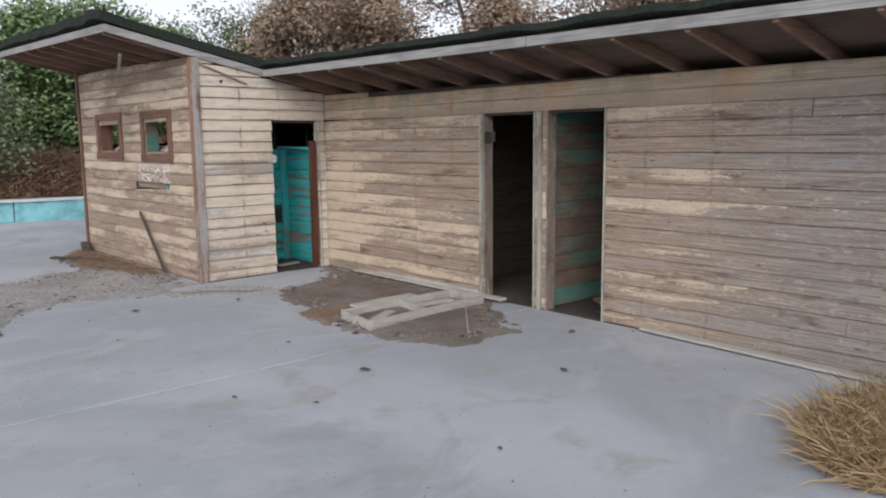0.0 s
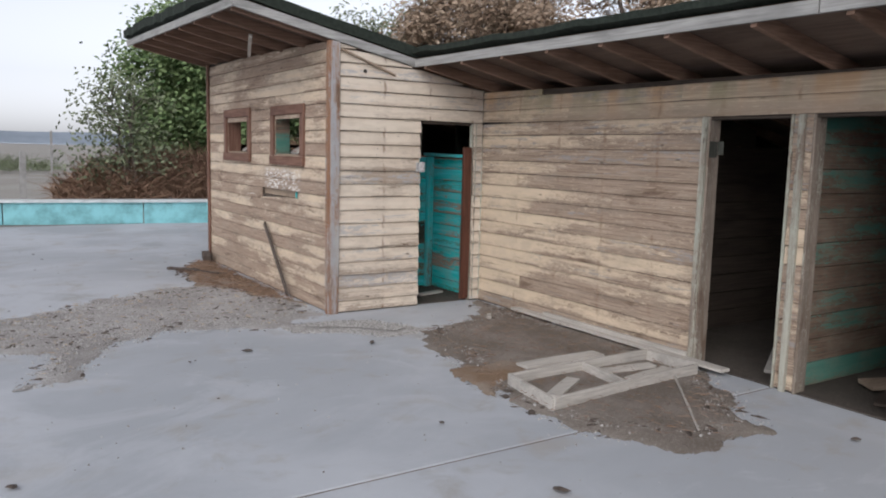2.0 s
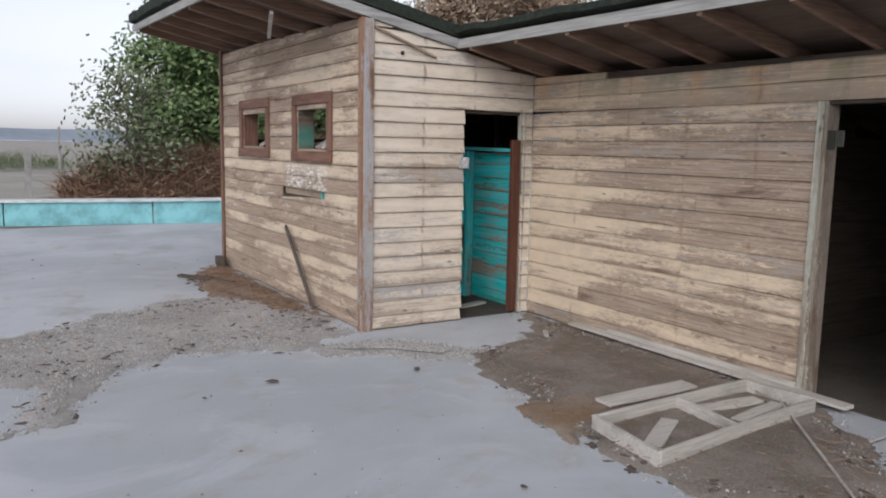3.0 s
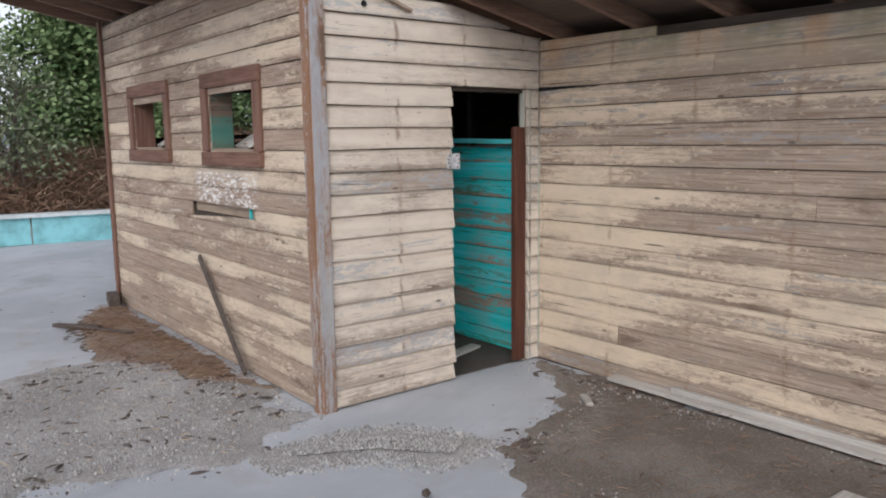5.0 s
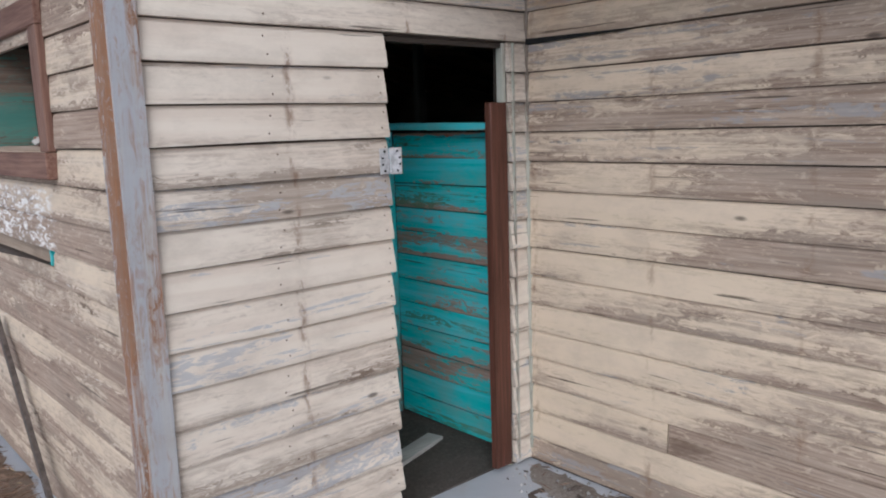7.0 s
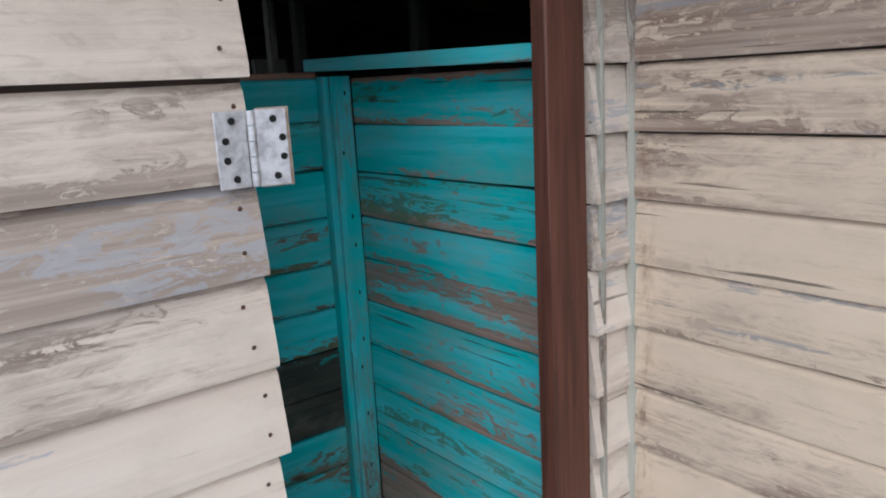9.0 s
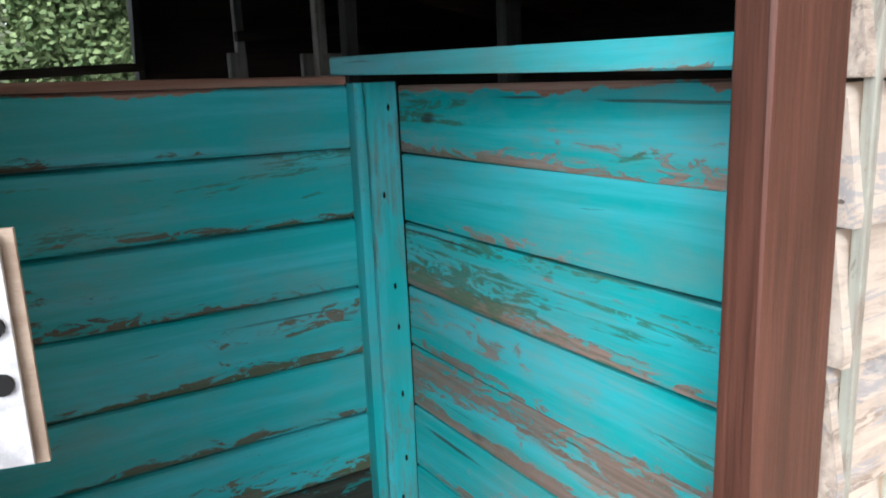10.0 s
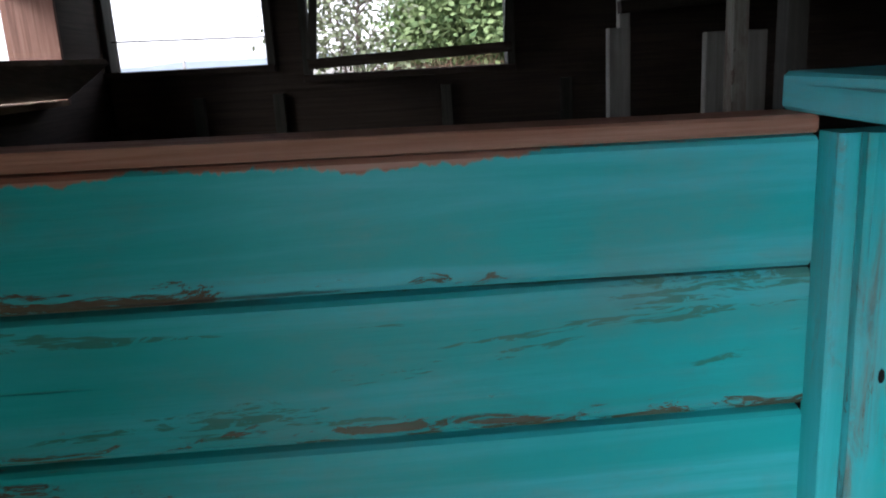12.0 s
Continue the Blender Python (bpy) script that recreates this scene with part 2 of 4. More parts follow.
def concrete():
    n = Nodes("old_concrete", 0.8)
    big = n.noise(n.mapped((0.45, 0.45, 0.45)), 1, 6, 0.6, 0.6)
    mid = n.noise(n.mapped((2.3, 2.3, 2.3)), 1, 7, 0.65, 0.4)
    fine = n.noise(n.mapped((130, 130, 130)), 1, 3, 0.6)
    c = n.mix(n.step(big, 0.36, 0.66), (0.40, 0.42, 0.45), (0.53, 0.55, 0.585))
    c = n.mix(n.math("MULTIPLY", n.step(mid, 0.52, 0.74), 0.75), c, (0.37, 0.35, 0.325))
    c = n.mix(n.math("MULTIPLY", n.step(n.noise(n.mapped((0.7, 1.1, 1)), 1, 8, 0.7, 1.2), 0.52, 0.66), 0.4), c, (0.58, 0.60, 0.635))
    c = n.mix(n.math("MULTIPLY", n.step(n.noise(n.mapped((0.33, 0.5, 1)), 1, 7, 0.7, 0.8), 0.57, 0.66), 0.4), c, (0.28, 0.28, 0.285))
    c = n.mix(n.math("MULTIPLY", n.step(n.noise(n.mapped((0.9, 0.9, 1), None), 1.7, 5), 0.58, 0.7), 0.5), c, (0.37, 0.33, 0.285))
    c = n.mix(n.math("MULTIPLY", fine, 0.25), c, (0.3, 0.3, 0.3))
    return n.done(c, n.math("ADD", n.math("MULTIPLY", mid, 0.5), n.math("MULTIPLY", fine, 0.25)), 0.5, 0.006)


def soil(name, a, b, c2, scale=1.0):
    n = Nodes(name, 0.95)
    big = n.noise(n.mapped((1.3 * scale,) * 3), 1, 6, 0.65)
    fine = n.noise(n.mapped((70 * scale,) * 3), 1, 5, 0.75)
    c = n.mix(n.step(big, 0.38, 0.62), a, b)
    c = n.mix(n.step(fine, 0.5, 0.72), c, c2)
    c = n.mix(n.math("MULTIPLY", n.step(fine, 0.45, 0.28), 0.7), c, tuple(v * 0.4 for v in a))
    return n.done(c, fine, 0.8, 0.012)


m_concrete = concrete()
m_soil = soil("dry_soil", (0.31, 0.29, 0.275), (0.43, 0.41, 0.395), (0.58, 0.565, 0.55))
m_soil_dark = soil("brown_soil", (0.17, 0.14, 0.115), (0.26, 0.225, 0.195), (0.36, 0.33, 0.30))
# floor dust, darkened in colour to hold the shade indoors
m_dust_shaded = soil("shaded_floor_dust", (0.06, 0.05, 0.042), (0.09, 0.075, 0.063), (0.15, 0.13, 0.11))
m_needles = soil("rusty_needle_litter", (0.23, 0.15, 0.095), (0.29, 0.235, 0.19), (0.38, 0.3, 0.23), 1.4)
m_land = soil("pale_dry_land", (0.30, 0.28, 0.25), (0.36, 0.34, 0.31), (0.40, 0.37, 0.32), 0.2)


def plain(name, colour, rough=0.7, metal=0.0, vary=0.35, scale=12.0):
    n = Nodes(name, rough, metal)
    k = n.noise(n.mapped((scale,) * 3), 1, 5, 0.65)
    c = n.mix(n.step(k, 0.35, 0.7), colour, tuple(v * (1 - vary) for v in colour))
    return n.done(c, k, 0.25, 0.003)


m_roofing = plain("green_black_roofing", (0.028, 0.036, 0.028), 0.95, 0, 0.5, 25)
m_pool = plain("pool_turquoise", (0.26, 0.58, 0.62), 0.7, 0, 0.4, 3)
m_coping = plain("pool_coping", (0.62, 0.66, 0.66), 0.8, 0, 0.25, 6)
m_steel = plain("galvanised_hinge", (0.60, 0.60, 0.60), 0.5, 0.35, 0.4, 60)
# near-black: painted shade of holes and a split, and the nail marks
m_hole_shade = plain("hole_shade", (0.012, 0.012, 0.012), 0.9, 0, 0.3, 40)
m_rustnail = plain("rusty_nail", (0.10, 0.05, 0.03), 0.8, 0.3, 0.4, 80)
m_chip = plain("wood_chip", (0.12, 0.095, 0.08), 0.9, 0, 0.5, 30)
m_post = plain("grey_fence_post", (0.36, 0.35, 0.34), 0.85, 0, 0.3, 4)
# blue-grey here is aerial haze mixed into the hills' base colour
m_hill_haze = plain("far_ridge_haze", (0.26, 0.30, 0.35), 1.0, 0, 0.2, 0.01)
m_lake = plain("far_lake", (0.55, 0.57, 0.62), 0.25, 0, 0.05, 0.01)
m_bark = plain("tree_bark", (0.16, 0.13, 0.11), 0.9, 0, 0.5, 20)
m_white = plain("white_stain_paint", (0.72, 0.70, 0.66), 0.8, 0, 0.2, 40)


def leafage(name, a, b):
    n = Nodes(name, 0.65)
    c = n.mix(n.island(), a, b)
    return n.done(c)


m_leaf = leafage("green_leaf", (0.06, 0.11, 0.04), (0.24, 0.32, 0.14))
m_leaf_grey = leafage("grey_green_leaf", (0.09, 0.11, 0.06), (0.22, 0.25, 0.15))
m_leaf_brown = leafage("dead_tan_foliage", (0.24, 0.165, 0.11), (0.43, 0.33, 0.245))
m_stone = leafage("gravel_stone", (0.17, 0.16, 0.15), (0.47, 0.45, 0.43))
m_straw = leafage("straw", (0.30, 0.20, 0.10), (0.50, 0.37, 0.22))
m_twig = leafage("red_brown_twig", (0.13, 0.07, 0.045), (0.28, 0.18, 0.12))


# ---- building blocks ----
def part(name, bm, material, parent=None, label=""):
    """Links a bmesh as one mesh object, under a thing where one is given."""
    me = bpy.data.meshes.new(name)
    bm.to_mesh(me)
    bm.free()
    me.materials.append(material)
    ob = new(name, me)
    ob.parent = parent
    return tagged(ob, label)


def thing(name, label, category, group="", at=(0, 0, 0)):
    ob = new(name)
    ob.location = at
    ob.empty_display_size = 0.1
    return tagged(ob, label, category, group)


def hexa(bm, pts):
    """A six-sided block from 8 corners: four below, four above, both in turn."""
    v = [bm.verts.new(p) for p in pts]
    for f in ((3, 2, 1, 0), (4, 5, 6, 7), (0, 1, 5, 4), (1, 2, 6, 5), (2, 3, 7, 6), (3, 0, 4, 7)):
        bm.faces.new([v[i] for i in f])
    return v


def block(x0, x1, y0, y1, z0, z1, bevel=0.0, bm=None):
    own = bm or bmesh.new()
    hexa(own, [(x0, y0, z0), (x1, y0, z0), (x1, y1, z0), (x0, y1, z0), (x0, y0, z1), (x1, y0, z1), (x1, y1, z1), (x0, y1, z1)])
    if bevel and bm is None:
        bmesh.ops.bevel(own, geom=own.edges[:], offset=bevel, segments=1, affect="EDGES")
    bmesh.ops.recalc_face_normals(own, faces=own.faces[:])
    return own


def beam(p, q, w, h, up=(0, 0, 1), bevel=0.004, sag=0.0):
    """A squared timber from p to q, w wide and h deep, with eased edges."""
    p, q = Vector(p), Vector(q)
    d = (q - p).normalized()
    s = d.cross(Vector(up)).normalized()
    u = s.cross(d).normalized()
    bm = bmesh.new()
    rings = []
    for k in range(4):
        c = p.lerp(q, k / 3) + u * (-sag * math.sin(math.pi * k / 3)) + s * random.uniform(-1, 1) * min(w, h) * 0.05
        rings.append([bm.verts.new(c + s * a * w / 2 + u * b * h / 2) for a, b in ((-1, -1), (1, -1), (1, 1), (-1, 1))])
    for a, b in zip(rings, rings[1:]):
        for i in range(4):
            bm.faces.new((a[i], a[(i + 1) % 4], b[(i + 1) % 4], b[i]))
    bm.faces.new(rings[0][::-1])
    bm.faces.new(rings[-1])
    if bevel:
        long_edges = [e for e in bm.edges if abs((e.verts[0].co - e.verts[1].co).normalized().dot(d)) > 0.9]
        bmesh.ops.bevel(bm, geom=long_edges, offset=bevel, segments=1, affect="EDGES")
    bmesh.ops.recalc_face_normals(bm, faces=bm.faces[:])
    return bm


def under(x, y):
    """Height of the rafters' lower edge: one shed roof that falls towards +x."""
    return 2.395 - 0.205 * (x + 0.86) + (0.012 if y < 0 else 0.026) * y


def siding(axis, face, out, u0, u1, z0, z1, rng, top=None, lap=0.012, ragged=0.0):
    """One siding board. axis: 0 or 1, the way it runs; face: the wall's plane; out: -1, the side the weather is on."""
    bm = bmesh.new()
    count = max(2, min(5, int((u1 - u0) / 0.5) + 1))
    sag = rng.uniform(-0.003, 0.003)
    cup = rng.uniform(0.0, 0.004)
    rings = []
    for k in range(count + 1):
        u = u0 + (u1 - u0) * k / count
        if ragged and k in (0, count):
            u += rng.uniform(-ragged, ragged)
        wob = rng.uniform(-0.0015, 0.0015)
        zb, zt = z0 + 0.002 + wob + sag * math.sin(math.pi * k / count), z1 - 0.0025 + wob
        if top:
            zt = min(zt, top(u))
            zb = min(zb, zt - 0.004)
        prof = [(0.0, zb), (lap + 0.012 + cup, zb), (lap + 0.013 + cup, zb + (zt - zb) * 0.12), (0.012 + cup * 0.3, zb + (zt - zb) * 0.9), (0.005, zt), (0.0, zt)]
        ring = []
        for d, z in prof:
            p = [0, 0, z]
            p[axis], p[1 - axis] = u, face + out * d
            ring.append(bm.verts.new(p))
        rings.append(ring)
    n = len(rings[0])
    for a, b in zip(rings, rings[1:]):
        for i in range(n):
            bm.faces.new((a[i], a[(i + 1) % n], b[(i + 1) % n], b[i]))
    bm.faces.new(rings[0])
    bm.faces.new(rings[-1])
    bmesh.ops.recalc_face_normals(bm, faces=bm.faces[:])
    return bm


def board_wall(name, axis, face, u0, u1, openings, pitch, z_first, z_last, top, material, joints, ragged=0.003, lap=0.012):
    """A sheathed wall, with its siding boards as pieces, round the openings (u0, u1, z0, z1)."""
    rng = random.Random(name)
    depth = 0.07
    bm = bmesh.new()
    cuts = sorted({u0, u1, *(o[0] for o in openings), *(o[1] for o in openings)})
    for a, b in zip(cuts, cuts[1:]):
        mid = (a + b) / 2
        holes = sorted((o[2], o[3]) for o in openings if o[0] < mid < o[1])
        z = 0.0
        spans = []
        for lo, hi in holes:
            if lo > z + 0.01:
                spans.append((z, lo, lo))
            z = hi
        spans.append((z, top(a) - 0.004, top(b) - 0.004))
        for zb, za, zc in spans:
            pts = []
            for zz in ((zb, zb), (za, zc)):
                for u, d, i in ((a, 0, 0), (b, 0, 1), (b, depth, 1), (a, depth, 0)):
                    p = [0, 0, zz[i]]
                    p[axis], p[1 - axis] = u, face + d
                    pts.append(p)
            hexa(bm, pts)
    bmesh.ops.recalc_face_normals(bm, faces=bm.faces[:])
    wall = tagged(part(name, bm, m_shaded_x if axis == 0 else m_shaded_y), "weathered timber wall with peeling cream siding", "wall", kind="structure")
    z = z_first
    while z < z_last - 0.01:
        zt = z + pitch
        ends = [(u0, u1)]
        for o in openings:
            if o[2] < z + pitch * 0.5 < o[3]:
                ends = [e for a, b in ends for e in ((a, min(b, o[0])), (max(a, o[1]), b)) if e[1] - e[0] > 0.02]
        for a, b in ends:
            stops = [a]
            if joints and b - a > 2.0:
                s = a + rng.uniform(0.7, joints)
                while s < b - 0.6:
                    stops.append(s)
                    s += rng.uniform(joints * 0.6, joints * 1.15)
            stops.append(b)
            for c, d in zip(stops, stops[1:]):
                lo = z
                hi = min(d, d)
                if top(c) < lo + 0.015 and top(d) < lo + 0.015:
                    continue
                if top(d) < lo + 0.015:
                    while top(hi) < lo + 0.015 and hi > c:
                        hi -= 0.02
                if top(c) < lo + 0.015:
                    continue
                part("board", siding(axis, face, -1, c + 0.001, hi - 0.001, max(lo, 0.012), zt, rng, top, lap, ragged), material, wall)
        z = zt
    return wall


# ---- setting ----
bm = bmesh.new()
for k in range(48):
    a = 2 * math.pi * k / 48
    bm.verts.new((2600 * math.cos(a), 2600 * math.sin(a), -0.09))
bm.faces.new(bm.verts[:])
tagged(part("ground", bm, m_land), "pale dry open ground reaching the horizon", "ground", kind="structure")

paving = tagged(new("pavement"), "grey weathered concrete deck with joints", "pavement", kind="structure")
for x0, x1, y0, y1 in ((-16, -4.9, -16, -3.625), (-4.89, 0.0, -16, -3.625), (-16, 0.0, -3.605, 4.9), (-16, 6, 4.91, 9.75)):
    slab = block(x0, x1, y0, y1, -0.12, 0.0, 0.006)
    part("slab", slab, m_concrete, paving)
part("joint", block(-15.99, -0.01, -3.627, -3.603, -0.11, -0.007), m_soil_dark, paving, "dirt-filled joint between slabs")
tagged(part("floor", block(0.0, 2.4, -12.0, 4.2, -0.1, 0.008), m_dust_shaded), "dirt-covered floor inside the shed, indoor shade in its dark colour", "floor", kind="structure")
tagged(part("floor", block(-1.74, -0.0, 0.02, 4.2, 0.002, 0.01), m_dust_shaded), "dusty concrete floor inside the annex, indoor shade in its dark colour", "floor", kind="structure")

PITCH = 0.1275
FIRST = 1.905 - 15 * PITCH
DOOR = (-0.78, -0.12, 0.0, 1.9)
wall_side = board_wall("wall_south", 0, 0.0, -1.75, 0.0, [DOOR], PITCH, FIRST, 2.7, lambda u: under(u, 0) + 0.03, m_side, 0, 0.006, 0.014)
WIN = [(0.72, 1.48, 1.515, 1.95), (2.38, 3.2, 1.525, 1.965)]
SLOT = (0.80, 1.93, 1.066, 1.138)
wall_front = board_wall("wall_west", 1, -1.75, 0.0, 4.05, [*WIN, SLOT], PITCH, FIRST, 2.75, lambda u: under(-1.75, u) + 0.03, m_front, 0, 0.003, 0.004)
slot_rng = random.Random(12)
part("board", siding(1, -1.75, -1, SLOT[0] + 0.001, SLOT[1] - 0.001, FIRST + 8 * PITCH, SLOT[2] + 0.01, slot_rng, lambda u: SLOT[2] - 0.05 * (u - SLOT[0]) + 0.02, 0.004, 0.003), m_front, wall_front, "split lower half of a broken board")
DOORS = [(-3.64, -2.94, 0.0, 1.9), (-4.46, -3.78, 0.0, 1.9)]
wall_main = board_wall("wall_main", 1, 0.0, -12.0, -0.005, DOORS, PITCH, FIRST, 2.35, lambda u: under(0, u) + 0.01, m_main, 5.5, 0.004, 0.004)

part("backing_board", block(-1.725, -1.695, SLOT[0] + 0.004, SLOT[1] - 0.004, SLOT[2] + 0.004, SLOT[3] - 0.004), m_raw_y, wall_front, "bare brown board behind the slot")

# far walls that close the shed; the rear one has two window openings
REAR = [(-1.69, -0.95, 1.63, 2.15), (-0.83, 0.12, 1.575, 2.12)]
BACK = 2.4
rear = bmesh.new()
(wa, wb, wz, wt_), (wc, wd, we, wf) = REAR
for x0, x1, z0, z1 in ((-1.68, wa, 0, 0), (max(wa, -1.68), wb, 0, wz), (max(wa, -1.68), wb, wt_, 0), (wb, wc, 0, 0), (wc, wd, 0, we), (wc, wd, wf, 0), (wd, BACK, 0, 0)):
    if x1 > x0:
        za, zb = (z1, z1) if z1 else (under(x0, 4.05) + 0.1, under(x1, 4.05) + 0.1)
        hexa(rear, [(x0, 3.87, z0), (x1, 3.87, z0), (x1, 4.04, z0), (x0, 4.04, z0), (x0, 3.87, za), (x1, 3.87, zb), (x1, 4.04, zb), (x0, 4.04, za)])
bmesh.ops.recalc_face_normals(rear, faces=rear.faces[:])
tagged(part("wall_rear", rear, m_shaded_x), "bare timber rear wall with window openings, indoor shade in its colour", "wall", kind="structure")
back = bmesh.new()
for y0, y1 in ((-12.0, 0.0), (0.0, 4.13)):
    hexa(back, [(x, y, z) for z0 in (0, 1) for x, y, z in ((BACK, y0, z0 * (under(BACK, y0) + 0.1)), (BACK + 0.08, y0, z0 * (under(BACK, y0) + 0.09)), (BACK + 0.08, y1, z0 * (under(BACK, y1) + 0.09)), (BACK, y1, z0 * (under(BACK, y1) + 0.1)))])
tagged(part("wall_east", back, m_shaded_y), "bare timber back wall of the shed, indoor shade in its colour", "wall", kind="structure")
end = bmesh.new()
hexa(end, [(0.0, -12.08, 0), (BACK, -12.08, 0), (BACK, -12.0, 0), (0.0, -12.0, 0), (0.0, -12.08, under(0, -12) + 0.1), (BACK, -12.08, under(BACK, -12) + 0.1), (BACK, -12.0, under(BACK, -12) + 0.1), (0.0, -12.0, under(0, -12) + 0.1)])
tagged(part("wall_end", end, m_shaded_x), "bare timber end wall of the shed", "wall", kind="structure")
# the second partition has the near-black shaded board colour instead of green
for y, mat in ((-3.74, m_teal_old), (-2.2, m_shaded_x)):
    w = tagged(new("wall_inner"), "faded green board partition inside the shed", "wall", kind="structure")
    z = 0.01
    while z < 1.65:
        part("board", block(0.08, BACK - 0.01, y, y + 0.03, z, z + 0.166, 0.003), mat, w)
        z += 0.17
    hexa_top = bmesh.new()
    hexa(hexa_top, [(0.08, y, z), (1.6, y, z), (1.6, y + 0.03, z), (0.08, y + 0.03, z), (0.08, y, under(0.08, y)), (1.6, y, under(1.6, y)), (1.6, y + 0.03, under(1.6, y)), (0.08, y + 0.03, under(0.08, y))])
    bmesh.ops.recalc_face_normals(hexa_top, faces=hexa_top.faces[:])
    part("board", hexa_top, mat, w)


# ---- roof ----
def roof_sheet(name, x0, x1, y0, y1, lift, thick, material):
    bm = bmesh.new()
    nx = 6
    ys = [y0, y1] if y0 * y1 >= 0 else [y0, 0, y1]
    for ya, yb in zip(ys, ys[1:]):
        for k in range(nx):
            xa, xb = x0 + (x1 - x0) * k / nx, x0 + (x1 - x0) * (k + 1) / nx
            hexa(bm, [(x, y, under(x, y) + lift + dz) for dz in (0, thick) for x, y in ((xa, ya), (xb, ya), (xb, yb), (xa, yb))])
    bmesh.ops.remove_doubles(bm, verts=bm.verts[:], dist=1e-5)
    bmesh.ops.recalc_face_normals(bm, faces=bm.faces[:])
    return tagged(part(name, bm, material), "bare board roof deck seen from below", "ceiling", kind="structure")


roof_sheet("ceiling", -0.84, 2.5, -12.1, 0.0, 0.105, 0.02, m_deck)
roof_sheet("ceiling", -2.68, 2.5, 0.0, 4.6, 0.105, 0.02, m_deck)


def roll_roofing(x0, x1, y0, y1, nx, ny, label, thick=0.05):
    """Roll roofing with a ragged, lifted edge along the eave."""
    bm = bmesh.new()
    grid = []
    for j in range(ny + 1):
        y = y0 + (y1 - y0) * j / ny
        line = []
        for i in range(nx + 1):
            x = x0 + (x1 - x0) * i / nx
            edge = math.exp(-3.0 * i)
            z = under(x, y) + 0.128 + 0.035 * edge * (0.5 + noise.noise((x, y * 2.3, 1))) + 0.012 * noise.noise((x * 2, y * 4, 5))
            line.append((x - edge * 0.03 * (0.5 + noise.noise((7, y * 5, 1))), y, z))
        grid.append(line)
    for dz in (0.0, thick):
        vs = [[bm.verts.new((x, y, z + dz)) for x, y, z in line] for line in grid]
        for a, b in zip(vs, vs[1:]):
            for i in range(nx):
                bm.faces.new((a[i], a[i + 1], b[i + 1], b[i]))
        if dz == 0.0:
            low = vs
    ring_a = [low[0][i] for i in range(nx + 1)] + [low[j][nx] for j in range(1, ny + 1)] + [low[ny][i] for i in range(nx - 1, -1, -1)] + [low[j][0] for j in range(ny - 1, 0, -1)]
    ring_b = [vs[0][i] for i in range(nx + 1)] + [vs[j][nx] for j in range(1, ny + 1)] + [vs[ny][i] for i in range(nx - 1, -1, -1)] + [vs[j][0] for j in range(ny - 1, 0, -1)]
    for k in range(len(ring_a)):
        m = (k + 1) % len(ring_a)
        bm.faces.new((ring_a[k], ring_a[m], ring_b[m], ring_b[k]))
    bmesh.ops.recalc_face_normals(bm, faces=bm.faces[:])
    return tagged(part("roof", bm, m_roofing), label, "roof", kind="structure")


roll_roofing(-0.90, 2.5, -12.1, -0.04, 8, 90, "worn green-black roll roofing over the long shed")
roll_roofing(-2.73, 2.5, -0.04, 4.62, 12, 40, "worn green-black roll roofing over the annex", 0.10)


def eave_board(p, q, h, material):
    p, q = Vector(p), Vector(q)
    return beam(p + Vector((0, 0, h / 2)), q + Vector((0, 0, h / 2)), 0.025, h, bevel=0.003)


def eave_z(x, y):
    return under(x, y) + 0.03


trim = tagged(new("trim"), "grey weathered fascia boards along the eaves", "fascia", kind="structure")
for y0, y1 in ((-12.1, -8.2), (-8.19, -4.3), (-4.29, -0.02)):
    part("fascia_board", eave_board((-0.865, y0, eave_z(-0.86, y0)), (-0.865, y1, eave_z(-0.86, y1)), 0.078, m_fascia_y), m_fascia_y, trim)
part("fascia_board", eave_board((-2.70, -0.03, eave_z(-2.7, 0)), (-0.86, -0.03, eave_z(-0.86, 0)), 0.078, m_fascia_x), m_fascia_x, trim)
part("fascia_board", eave_board((-2.70, -0.03, eave_z(-2.7, 0)), (-2.70, 4.6, eave_z(-2.7, 4.6)), 0.078, m_fascia_y), m_fascia_y, trim)
rafters = tagged(new("rafters"), "row of exposed brown rafters under the eaves", "rafter", kind="structure")
y = -11.8
while y < -0.1:
    j = random.uniform(-0.03, 0.03)
    part("rafter", beam((-0.85, y + j, under(-0.85, y) + 0.055), (2.42, y + j, under(2.42, y) + 0.055), 0.042, 0.095, bevel=0.003), m_rafter, rafters)
    y += 0.61
for y in (0.06, 0.66, 1.27, 1.88, 2.5, 3.1, 3.7, 4.3):
    part("rafter", beam((-2.68, y, under(-2.68, y) + 0.055), (2.42, y, under(2.42, y) + 0.055), 0.042, 0.095, bevel=0.003), m_rafter, rafters)

# ---- trim of the outer walls ----
corner = tagged(new("trim"), "flaking blue-grey and rust corner boards of the annex", "corner board", kind="structure")
part("corner_board", beam((-1.735, -0.032, 0.0), (-1.735, -0.032, under(-1.75, 0) + 0.02), 0.09, 0.022, (0, 1, 0)), m_corner, corner)
part("corner_board", beam((-1.785, 0.006, 0.0), (-1.785, 0.006, under(-1.78, 0) + 0.02), 0.075, 0.024, (1, 0, 0)), m_corner, corner)
part("corner_board", beam((-1.785, 4.03, 0.0), (-1.785, 4.03, under(-1.78, 4.0) + 0.02), 0.07, 0.024, (1, 0, 0)), m_brown_z, corner, "rust-brown corner board")
part("corner_strip", beam((-0.012, -0.03, 0.06), (-0.012, -0.03, 2.25), 0.016, 0.016, (0, 1, 0), 0.002), m_jamb, corner, "thin cream corner strip")


